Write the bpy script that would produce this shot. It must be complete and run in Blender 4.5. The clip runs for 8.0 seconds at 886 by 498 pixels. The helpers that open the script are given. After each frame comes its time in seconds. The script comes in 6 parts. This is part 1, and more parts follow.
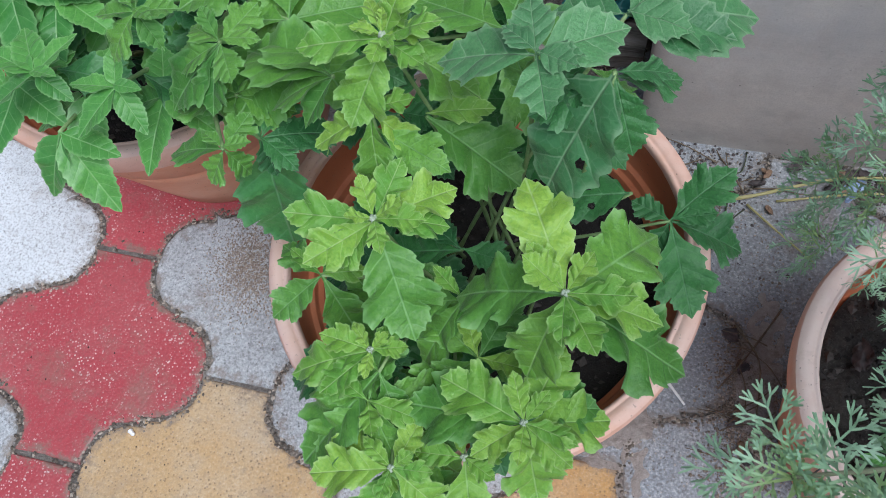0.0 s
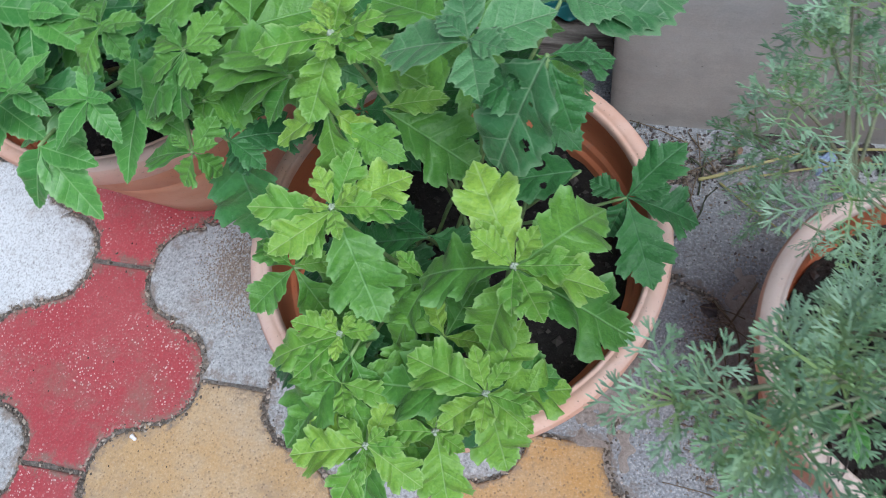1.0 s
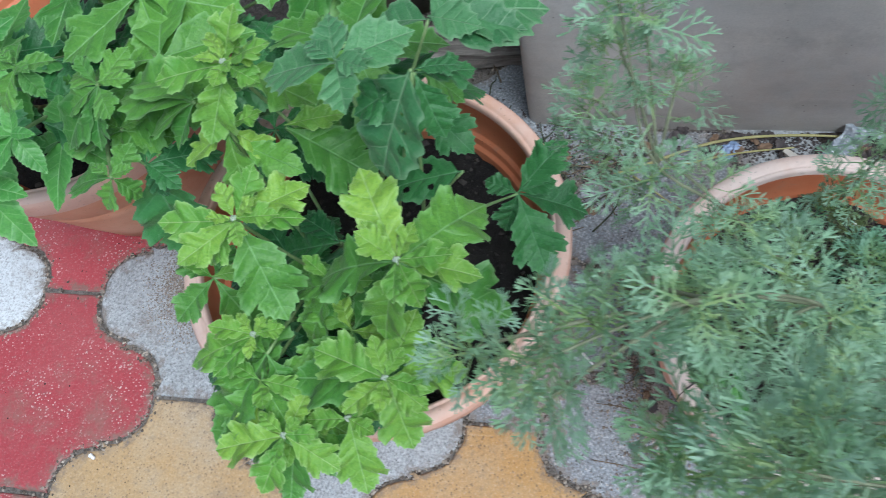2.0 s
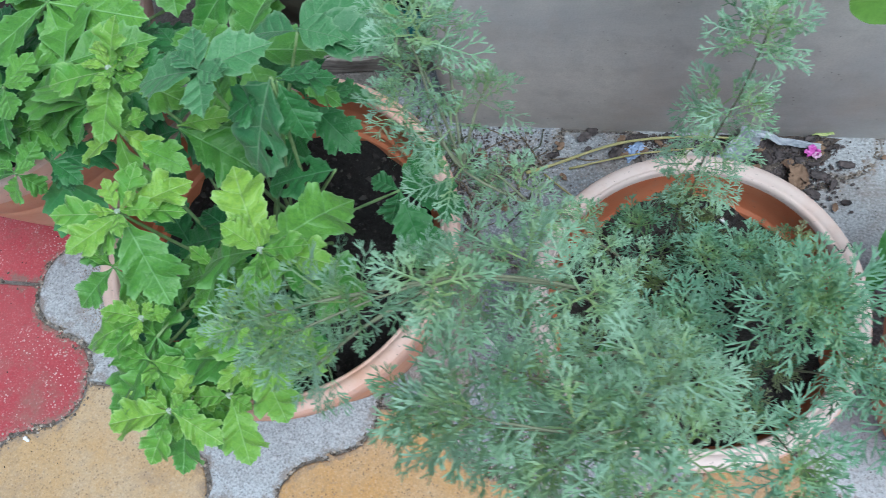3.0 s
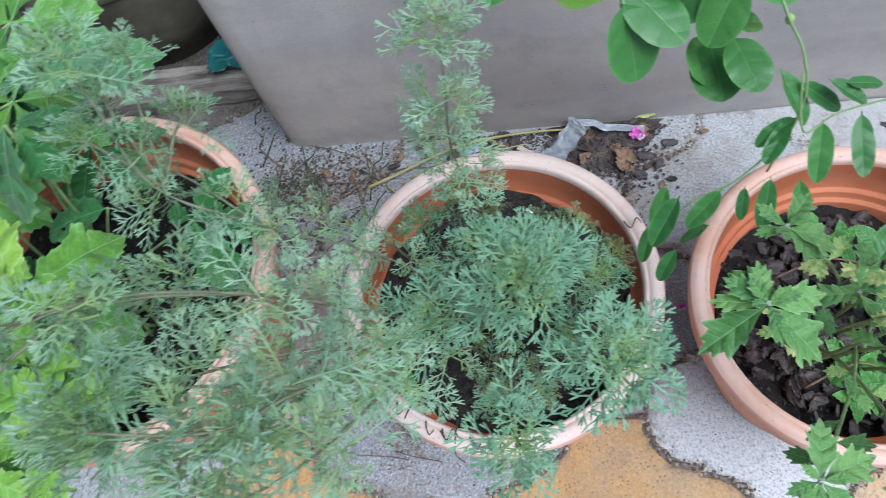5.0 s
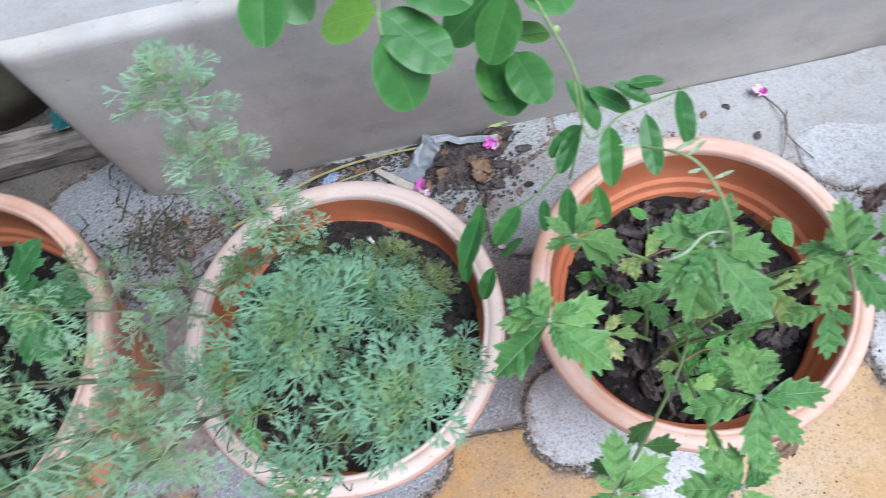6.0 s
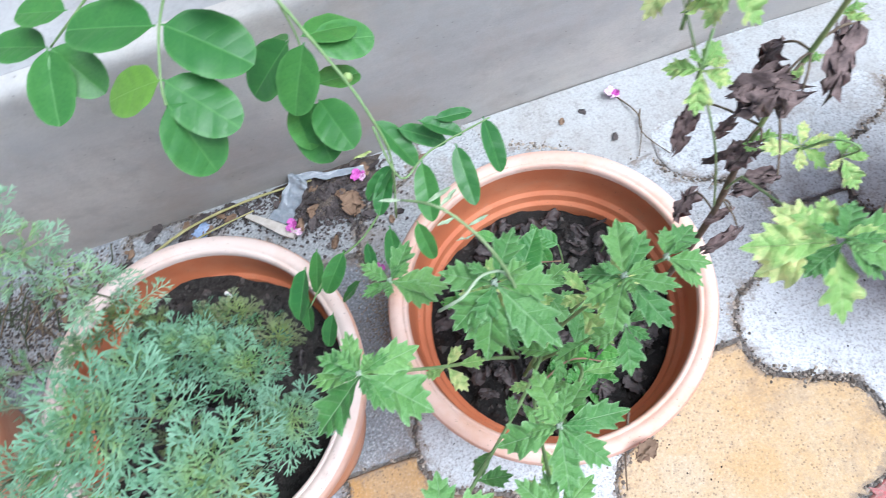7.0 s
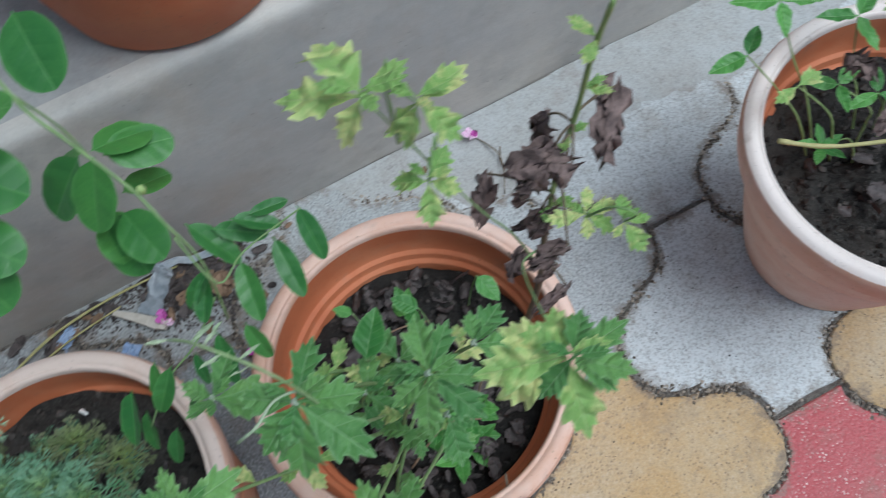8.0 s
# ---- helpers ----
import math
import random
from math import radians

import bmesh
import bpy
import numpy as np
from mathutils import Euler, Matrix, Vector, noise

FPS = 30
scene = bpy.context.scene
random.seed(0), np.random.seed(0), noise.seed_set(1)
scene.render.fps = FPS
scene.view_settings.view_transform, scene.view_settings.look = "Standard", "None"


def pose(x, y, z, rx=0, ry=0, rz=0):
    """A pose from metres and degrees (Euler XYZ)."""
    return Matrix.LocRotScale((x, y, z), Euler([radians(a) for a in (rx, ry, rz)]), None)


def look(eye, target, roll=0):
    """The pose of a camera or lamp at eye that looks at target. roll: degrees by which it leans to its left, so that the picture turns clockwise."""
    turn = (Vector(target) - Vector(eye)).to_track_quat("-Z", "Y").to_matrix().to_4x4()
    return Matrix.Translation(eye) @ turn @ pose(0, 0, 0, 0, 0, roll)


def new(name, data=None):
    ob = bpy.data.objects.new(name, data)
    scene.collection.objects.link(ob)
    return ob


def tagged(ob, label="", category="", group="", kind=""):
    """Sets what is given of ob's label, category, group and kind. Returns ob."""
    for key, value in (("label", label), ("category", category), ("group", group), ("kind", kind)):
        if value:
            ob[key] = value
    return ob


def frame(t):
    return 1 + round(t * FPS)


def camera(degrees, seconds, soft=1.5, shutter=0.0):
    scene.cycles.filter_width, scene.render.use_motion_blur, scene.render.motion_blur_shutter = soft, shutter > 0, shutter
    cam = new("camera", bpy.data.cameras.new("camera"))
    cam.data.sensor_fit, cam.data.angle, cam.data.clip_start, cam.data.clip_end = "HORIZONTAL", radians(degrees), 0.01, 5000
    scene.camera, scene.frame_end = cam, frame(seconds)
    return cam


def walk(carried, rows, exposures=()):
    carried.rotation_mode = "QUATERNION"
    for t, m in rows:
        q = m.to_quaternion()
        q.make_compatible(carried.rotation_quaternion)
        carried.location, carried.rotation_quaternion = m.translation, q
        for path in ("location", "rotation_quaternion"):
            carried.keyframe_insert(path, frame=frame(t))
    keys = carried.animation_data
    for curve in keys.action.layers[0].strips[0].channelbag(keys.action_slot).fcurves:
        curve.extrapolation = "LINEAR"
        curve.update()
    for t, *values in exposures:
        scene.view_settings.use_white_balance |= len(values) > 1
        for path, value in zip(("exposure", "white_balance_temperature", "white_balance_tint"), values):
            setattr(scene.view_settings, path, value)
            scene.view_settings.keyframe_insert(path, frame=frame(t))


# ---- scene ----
cam = camera(58.2, 8.0, soft=0.85, shutter=0.45)
PATH = [
    (0.0, pose(0.0232, -0.5332, 0.9455, 21.30, 7.31, 13.93)),
    (0.5, pose(0.0344, -0.5419, 0.9484, 21.45, 7.74, 13.75)),
    (1.0, pose(0.0633, -0.5477, 0.9595, 21.24, 9.08, 11.16)),
    (1.2, pose(0.0739, -0.5511, 0.9645, 21.23, 9.59, 9.69)),
    (2.3, pose(0.1705, -0.5690, 1.0060, 21.60, 9.00, 6.88)),
    (2.5, pose(0.1946, -0.5689, 1.0116, 21.42, 8.99, 6.83)),
    (3.0, pose(0.2434, -0.5789, 1.0322, 21.31, 8.38, 6.97)),
    (3.5, pose(0.2864, -0.5790, 1.0347, 20.98, 8.20, 5.94)),
    (4.0, pose(0.3362, -0.5805, 1.0330, 21.01, 8.15, 4.42)),
    (4.2, pose(0.3498, -0.5822, 1.0390, 20.92, 8.11, 3.92)),
    (5.3, pose(0.4295, -0.5840, 1.0160, 21.60, 8.45, -3.30)),
    (5.5, pose(0.4588, -0.5901, 1.0278, 21.21, 8.60, -4.92)),
    (6.0, pose(0.5114, -0.5682, 1.0037, 21.05, 7.50, -9.09)),
    (6.5, pose(0.5694, -0.5665, 1.0002, 20.77, 6.67, -13.18)),
    (7.0, pose(0.6116, -0.5627, 1.0016, 20.61, 6.52, -17.33)),
    (7.5, pose(0.6608, -0.5534, 0.9988, 20.66, 6.77, -21.53)),
    (8.0, pose(0.7103, -0.5456, 0.9902, 21.20, 5.48, -26.90)),
]
EXPOSURES = [(0.0, 0.24, 5750, 10), (1.2, 0.26, 5700, 9), (2.5, 0.33, 5450, 3), (3.5, 0.38, 5350, 5), (4.0, 0.67, 5280, 12), (5.5, 0.38, 5650, 8), (6.0, 0.56, 5650, 10), (7.0, 0.87, 5550, 8), (7.5, 0.24, 5600, 5), (8.0, -0.11, 5600, 2)]
walk(cam, PATH, EXPOSURES)

# ---- light: an overcast sky, with a wide soft sun behind the cloud ----
world = bpy.data.worlds.new("overcast")
scene.world = world
world.use_nodes = True
wn = world.node_tree
sky = wn.nodes.new("ShaderNodeTexSky")
sky.sky_type, sky.sun_disc = "NISHITA", False
sky.sun_elevation, sky.sun_rotation = radians(63), radians(127)
sky.dust_density, sky.air_density = 3.0, 0.8
hue = wn.nodes.new("ShaderNodeHueSaturation")
hue.inputs["Saturation"].default_value = 0.75
wn.links.new(sky.outputs[0], hue.inputs["Color"])
wn.links.new(hue.outputs[0], wn.nodes["Background"].inputs["Color"])
wn.nodes["Background"].inputs["Strength"].default_value = 0.092
sun = new("sun", bpy.data.lights.new("sun", "SUN"))
sun.data.energy, sun.data.angle, sun.data.color = 2.6, radians(40), (1.0, 0.975, 0.95)
sun.matrix_world = look((1.7, -1.3, 4.2), (0, 0, 0))


# ---- materials ----
def node(nt, kind, **inputs):
    n = nt.nodes.new(kind)
    for k, v in inputs.items():
        sock = n.inputs[k.replace("_", " ")]
        if hasattr(v, "is_output"):
            nt.links.new(v, sock)
        else:
            sock.default_value = v
    return n


def fresh(name):
    m = bpy.data.materials.new(name)
    m.use_nodes = True
    nt = m.node_tree
    return m, nt, nt.nodes["Principled BSDF"]


def rgb(c):
    return (c[0], c[1], c[2], 1.0)


def math_node(nt, op, a, b=0.0, clamp=False):
    n = nt.nodes.new("ShaderNodeMath")
    n.operation, n.use_clamp = op, clamp
    for i, v in enumerate((a, b)):
        if hasattr(v, "is_output"):
            nt.links.new(v, n.inputs[i])
        else:
            n.inputs[i].default_value = v
    return n.outputs[0]


def mixed(nt, fac, a, b, blend="MIX"):
    n = nt.nodes.new("ShaderNodeMixRGB")
    n.blend_type = blend
    for i, v in enumerate((fac, a, b)):
        if hasattr(v, "is_output"):
            nt.links.new(v, n.inputs[i])
        elif i == 0:
            n.inputs[0].default_value = v
        else:
            n.inputs[i].default_value = rgb(v)
    return n.outputs[0]


def span(nt, v, lo, hi):
    """0 below lo, 1 above hi."""
    n = node(nt, "ShaderNodeMapRange", Value=v, From_Min=lo, From_Max=hi)
    n.clamp = True
    return n.outputs[0]


def place(nt, own=False):
    if own:
        return nt.nodes.new("ShaderNodeTexCoord").outputs["Object"]
    return nt.nodes.new("ShaderNodeNewGeometry").outputs["Position"]


def speck(nt, vec, scale, detail=4.0, rough=0.55, stretch=None):
    if stretch:
        vec = node(nt, "ShaderNodeMapping", Vector=vec, Scale=stretch).outputs[0]
    return node(nt, "ShaderNodeTexNoise", Vector=vec, Scale=scale, Detail=detail, Roughness=rough).outputs["Fac"]


def cells(nt, vec, scale):
    return node(nt, "ShaderNodeTexVoronoi", Vector=vec, Scale=scale).outputs["Distance"]


def relief(nt, bsdf, height, depth, strength=1.0):
    b = node(nt, "ShaderNodeBump", Height=height, Strength=strength, Distance=depth)
    nt.links.new(b.outputs[0], bsdf.inputs["Normal"])


def any_random(nt):
    return nt.nodes.new("ShaderNodeObjectInfo").outputs["Random"]


def concrete(name, base, tint, dark, grain=220.0, stain=(0.37, 0.30, 0.235), amount=0.60, rough=0.8):
    """Trowelled cement: broad cool and warm patches, brown water stains, drag marks, fine grain."""
    m, nt, b = fresh(name)
    p = place(nt)
    big = speck(nt, p, 2.6, 6, 0.62)
    mid = speck(nt, p, 17, 6, 0.65)
    fine = speck(nt, p, grain, 3, 0.7)
    drag = speck(nt, p, 14, 6, 0.7, (0.55, 1.0, 1.8))
    c = mixed(nt, span(nt, big, 0.42, 0.58), base, tint)
    c = mixed(nt, math_node(nt, "MULTIPLY", span(nt, speck(nt, p, 5.5, 7, 0.68), 0.50, 0.68), amount), c, stain)
    c = mixed(nt, math_node(nt, "MULTIPLY", span(nt, mid, 0.50, 0.72), 0.50), c, dark)
    c = mixed(nt, math_node(nt, "MULTIPLY", span(nt, drag, 0.50, 0.70), 0.22), c, dark)
    c = mixed(nt, math_node(nt, "MULTIPLY", span(nt, drag, 0.50, 0.32), 0.16), c, (0.68, 0.67, 0.65))
    c = mixed(nt, math_node(nt, "MULTIPLY", span(nt, fine, 0.42, 0.75), 0.35), c, dark)
    pits = math_node(nt, "MULTIPLY", math_node(nt, "SUBTRACT", 1.0, span(nt, cells(nt, p, 75), 0.05, 0.12)), span(nt, mid, 0.48, 0.56))
    c = mixed(nt, math_node(nt, "MULTIPLY", pits, 0.6), c, (0.12, 0.11, 0.10))
    nt.links.new(c, b.inputs["Base Color"])
    b.inputs["Roughness"].default_value = 0.88
    h = math_node(nt, "ADD", math_node(nt, "MULTIPLY", mid, 0.7), math_node(nt, "MULTIPLY", math_node(nt, "ADD", fine, drag), 0.4))
    relief(nt, b, h, 0.0030, rough)
    return m


def paver_paint(name, base, worn, spots, spot_amount, gloss, wear, grain=0.5, patchy=False, fineness=150.0):
    """Cast paver face: worn patches, aggregate specks, granular pits, earth trodden in from the joints."""
    m, nt, b = fresh(name)
    p = place(nt)
    r = any_random(nt)
    big = speck(nt, p, 7.0, 5, 0.65)
    mid = speck(nt, p, 42, 5, 0.7)
    fine = speck(nt, p, 300, 3, 0.65)
    dots = cells(nt, p, fineness)
    c = mixed(nt, math_node(nt, "MULTIPLY", span(nt, math_node(nt, "ADD", big, math_node(nt, "MULTIPLY", mid, 0.35)), 0.60, 0.86), wear), base, worn)
    tone = math_node(nt, "ADD", 0.88, math_node(nt, "MULTIPLY", r, 0.22))
    c = mixed(nt, 1.0, c, node(nt, "ShaderNodeCombineXYZ", X=tone, Y=tone, Z=tone).outputs[0], "MULTIPLY")
    keep = span(nt, speck(nt, p, 11 if patchy else 24, 4, 0.65), 0.44 if patchy else 0.36, 0.60 if patchy else 0.52)
    size = math_node(nt, "MULTIPLY", span(nt, speck(nt, p, 60, 2, 0.5), 0.3, 0.7), 0.14)
    dot = math_node(nt, "SUBTRACT", 1.0, span(nt, math_node(nt, "SUBTRACT", dots, size), 0.12, 0.24))
    c = mixed(nt, math_node(nt, "MULTIPLY", math_node(nt, "MULTIPLY", dot, keep), spot_amount), c, spots)
    c = mixed(nt, math_node(nt, "MULTIPLY", span(nt, fine, 0.50, 0.66), 0.10 + 0.6 * grain), c, (0.12, 0.11, 0.105))
    c = mixed(nt, math_node(nt, "MULTIPLY", span(nt, fine, 0.46, 0.34), 0.55 * grain), c, (0.72, 0.73, 0.73))
    pits = math_node(nt, "MULTIPLY", math_node(nt, "SUBTRACT", 1.0, span(nt, cells(nt, p, 210), 0.10, 0.26)), span(nt, speck(nt, p, 30, 4, 0.7), 0.44, 0.56))
    c = mixed(nt, math_node(nt, "MULTIPLY", pits, 0.9 * grain), c, (0.10, 0.095, 0.09))
    c = mixed(nt, math_node(nt, "MULTIPLY", span(nt, speck(nt, p, 95, 5, 0.75), 0.54, 0.66), 0.35 * wear), c, (0.15, 0.135, 0.12))
    soil = math_node(nt, "MULTIPLY", span(nt, speck(nt, p, 5.2, 8, 0.75), 0.54, 0.66), 0.50)
    c = mixed(nt, soil, c, (0.22, 0.17, 0.13))
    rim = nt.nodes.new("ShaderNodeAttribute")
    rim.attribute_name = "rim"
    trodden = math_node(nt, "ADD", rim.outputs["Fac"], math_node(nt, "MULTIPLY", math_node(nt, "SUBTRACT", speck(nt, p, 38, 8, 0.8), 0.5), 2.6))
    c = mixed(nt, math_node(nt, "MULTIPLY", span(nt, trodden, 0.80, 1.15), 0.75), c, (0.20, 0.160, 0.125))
    nt.links.new(c, b.inputs["Base Color"])
    nt.links.new(math_node(nt, "ADD", gloss, math_node(nt, "MULTIPLY", mid, 0.3)), b.inputs["Roughness"])
    h = math_node(nt, "ADD", math_node(nt, "MULTIPLY", mid, 0.5), math_node(nt, "MULTIPLY", math_node(nt, "ADD", fine, dots), 0.35))
    h = math_node(nt, "SUBTRACT", h, math_node(nt, "MULTIPLY", pits, 0.5 * grain))
    relief(nt, b, h, 0.0030, 0.5 + 0.5 * grain)
    return m


def soil_paint(name, a, bcol, light, scale=60.0, depth=0.008):
    m, nt, b = fresh(name)
    p = place(nt)
    n1, n2, n3 = speck(nt, p, scale, 6, 0.7), speck(nt, p, scale * 5, 3, 0.7), speck(nt, p, 6, 4, 0.6)
    c = mixed(nt, span(nt, n1, 0.35, 0.68), a, bcol)
    c = mixed(nt, math_node(nt, "MULTIPLY", span(nt, n2, 0.58, 0.72), 0.75), c, light)
    c = mixed(nt, math_node(nt, "MULTIPLY", span(nt, n3, 0.45, 0.7), 0.4), c, light)
    nt.links.new(c, b.inputs["Base Color"])
    b.inputs["Roughness"].default_value = 0.95
    relief(nt, b, math_node(nt, "ADD", n1, math_node(nt, "MULTIPLY", n2, 0.6)), depth, 1.0)
    return m


def clay_paint(name, base, faded, fade, rough=0.5):
    """Plastic flower pot in terracotta colour, sun bleached and dusty."""
    m, nt, b = fresh(name)
    p = place(nt)
    big, mid, fine = speck(nt, p, 9, 4, 0.6), speck(nt, p, 48, 5, 0.65), speck(nt, p, 330, 2, 0.6)
    lo = 0.62 - 0.5 * fade
    c = mixed(nt, span(nt, math_node(nt, "ADD", math_node(nt, "MULTIPLY", big, 0.7), math_node(nt, "MULTIPLY", mid, 0.3)), lo, lo + 0.25), base, faded)
    c = mixed(nt, math_node(nt, "MULTIPLY", span(nt, mid, 0.60, 0.74), 0.35), c, (0.30, 0.20, 0.15))
    c = mixed(nt, math_node(nt, "MULTIPLY", span(nt, fine, 0.66, 0.74), 0.5), c, (0.12, 0.07, 0.05))
    nt.links.new(c, b.inputs["Base Color"])
    nt.links.new(math_node(nt, "ADD", rough, math_node(nt, "MULTIPLY", mid, 0.25)), b.inputs["Roughness"])
    relief(nt, b, math_node(nt, "ADD", mid, math_node(nt, "MULTIPLY", fine, 0.5)), 0.0008, 0.5)
    return m


def leaf_paint(name, deep, light, vein, veins=4.6, slant=0.75, glow=0.18, rough=0.38, blotch=None, ribs=0.10, quilt=0.95):
    """A thin leaf: midrib and faint side veins along its own length, quilted between them, light shining through."""
    m, nt, b = fresh(name)
    own = place(nt, True)
    xyz = node(nt, "ShaderNodeSeparateXYZ", Vector=own).outputs
    ax = math_node(nt, "ABSOLUTE", xyz[0])
    r = any_random(nt)
    shift = node(nt, "ShaderNodeCombineXYZ", X=math_node(nt, "MULTIPLY", r, 17.0), Y=math_node(nt, "MULTIPLY", r, 9.0), Z=r).outputs[0]
    moved = nt.nodes.new("ShaderNodeVectorMath")
    nt.links.new(own, moved.inputs[0])
    nt.links.new(shift, moved.inputs[1])
    v = moved.outputs[0]
    n1, n2 = speck(nt, v, 3.2, 4, 0.6), speck(nt, v, 26, 5, 0.65)
    net = cells(nt, v, 24)
    k = math_node(nt, "ADD", math_node(nt, "MULTIPLY", r, 0.62), math_node(nt, "MULTIPLY", n1, 0.62))
    c = mixed(nt, span(nt, k, 0.22, 0.98), deep, light)
    c = mixed(nt, math_node(nt, "MULTIPLY", span(nt, n2, 0.42, 0.68), 0.48), c, deep)
    if blotch:
        edge = math_node(nt, "ADD", math_node(nt, "MULTIPLY", n1, 1.0), math_node(nt, "ADD", math_node(nt, "MULTIPLY", r, 0.28), math_node(nt, "MULTIPLY", ax, 0.35)))
        c = mixed(nt, math_node(nt, "MULTIPLY", span(nt, edge, 0.66, 0.86), 0.85), c, blotch)
    s = math_node(nt, "SUBTRACT", xyz[1], math_node(nt, "MULTIPLY", ax, slant))
    s = math_node(nt, "ADD", s, math_node(nt, "MULTIPLY", n1, 0.10))
    wave = math_node(nt, "ABSOLUTE", math_node(nt, "SUBTRACT", math_node(nt, "FRACT", math_node(nt, "MULTIPLY", s, veins)), 0.5))
    side = math_node(nt, "SUBTRACT", 1.0, span(nt, wave, 0.010, 0.055))
    mid = math_node(nt, "SUBTRACT", 1.0, span(nt, ax, 0.004, 0.013))
    inward = math_node(nt, "SUBTRACT", 1.0, span(nt, ax, 0.10, 0.34))
    line = math_node(nt, "MAXIMUM", math_node(nt, "MULTIPLY", math_node(nt, "MULTIPLY", side, inward), ribs * 2.2), math_node(nt, "MULTIPLY", mid, 0.42))
    web = node(nt, "ShaderNodeTexVoronoi", Vector=v, Scale=13.0)
    web.feature = "DISTANCE_TO_EDGE"
    c = mixed(nt, math_node(nt, "MULTIPLY", math_node(nt, "SUBTRACT", 1.0, span(nt, web.outputs["Distance"], 0.01, 0.08)), 0.45 * ribs), c, vein)
    c = mixed(nt, line, c, vein)
    # paler margin: light caught by the leaf edge is painted into the colour
    rim = nt.nodes.new("ShaderNodeAttribute")
    rim.attribute_name = "edge"
    c = mixed(nt, math_node(nt, "MULTIPLY", span(nt, rim.outputs["Fac"], 0.80, 1.0), 0.38), c, vein)
    nt.links.new(c, b.inputs["Base Color"])
    b.inputs["Roughness"].default_value = rough
    b.inputs["Specular IOR Level"].default_value = 0.45
    b.inputs["Sheen Weight"].default_value = 0.07
    b.inputs["Sheen Roughness"].default_value = 0.45
    pillow = math_node(nt, "SINE", math_node(nt, "MULTIPLY", wave, 3.14))
    h = math_node(nt, "SUBTRACT", math_node(nt, "MULTIPLY", pillow, 0.26), math_node(nt, "MULTIPLY", mid, 0.12))
    h = math_node(nt, "ADD", h, math_node(nt, "MULTIPLY", math_node(nt, "SUBTRACT", 1.0, net), 0.10))
    relief(nt, b, math_node(nt, "ADD", h, math_node(nt, "MULTIPLY", n2, 0.22)), 0.0065 * quilt, 0.6)
    t = node(nt, "ShaderNodeBsdfTranslucent", Color=c)
    mix = node(nt, "ShaderNodeMixShader", Fac=glow)
    nt.links.new(b.outputs[0], mix.inputs[1])
    nt.links.new(t.outputs[0], mix.inputs[2])
    nt.links.new(mix.outputs[0], nt.nodes["Material Output"].inputs["Surface"])
    return m


def plain_paint(name, a, bcol, scale=40.0, rough=0.7, bump=0.002, own=False):
    m, nt, b = fresh(name)
    n = speck(nt, place(nt, own), scale, 5, 0.65)
    nt.links.new(mixed(nt, span(nt, n, 0.3, 0.7), a, bcol), b.inputs["Base Color"])
    b.inputs["Roughness"].default_value = rough
    relief(nt, b, n, bump, 0.6)
    return m


def fern_paint(name, old=(0.095, 0.220, 0.080), fresh_tone=(0.240, 0.425, 0.250), tips=(0.320, 0.500, 0.330)):
    """Fine grey-green foliage: each tuft its own tone, older ones yellower, young ones pale."""
    m, nt, b = fresh(name)
    r = any_random(nt)
    n = speck(nt, place(nt), 45, 3, 0.6)
    c = mixed(nt, span(nt, r, 0.0, 1.0), old, fresh_tone)
    c = mixed(nt, span(nt, n, 0.38, 0.66), c, tips)
    far = nt.nodes.new("ShaderNodeVectorMath")
    far.operation = "LENGTH"
    nt.links.new(place(nt, True), far.inputs[0])
    young = math_node(nt, "SUBTRACT", 1.0, span(nt, far.outputs["Value"], 0.008, 0.026))
    c = mixed(nt, math_node(nt, "MULTIPLY", young, 0.7), c, (0.300, 0.420, 0.120))
    nt.links.new(c, b.inputs["Base Color"])
    b.inputs["Roughness"].default_value = 0.55
    t = node(nt, "ShaderNodeBsdfTranslucent", Color=c)
    mix = node(nt, "ShaderNodeMixShader", Fac=0.32)
    nt.links.new(b.outputs[0], mix.inputs[1])
    nt.links.new(t.outputs[0], mix.inputs[2])
    nt.links.new(mix.outputs[0], nt.nodes["Material Output"].inputs["Surface"])
    return m


def plank_paint(name):
    """Bare weathered board with dark grain lines along its length."""
    m, nt, b = fresh(name)
    p = place(nt)
    grain = speck(nt, p, 60, 5, 0.7, (0.12, 1.0, 1.0))
    c = mixed(nt, span(nt, grain, 0.36, 0.62), (0.075, 0.065, 0.055), (0.36, 0.33, 0.295))
    c = mixed(nt, math_node(nt, "MULTIPLY", span(nt, speck(nt, p, 18, 5, 0.7), 0.50, 0.66), 0.5), c, (0.12, 0.10, 0.085))
    nt.links.new(c, b.inputs["Base Color"])
    b.inputs["Roughness"].default_value = 0.85
    relief(nt, b, grain, 0.003, 0.8)
    return m


def clod_paint(name, dark, light):
    """Loose crumbs, each its own tone."""
    m, nt, b = fresh(name)
    r = nt.nodes.new("ShaderNodeNewGeometry").outputs["Random Per Island"]
    n = speck(nt, place(nt), 300, 3, 0.6)
    k = math_node(nt, "POWER", math_node(nt, "ADD", math_node(nt, "MULTIPLY", r, 0.75), math_node(nt, "MULTIPLY", n, 0.3)), 2.0)
    nt.links.new(mixed(nt, k, dark, light), b.inputs["Base Color"])
    b.inputs["Roughness"].default_value = 0.95
    return m


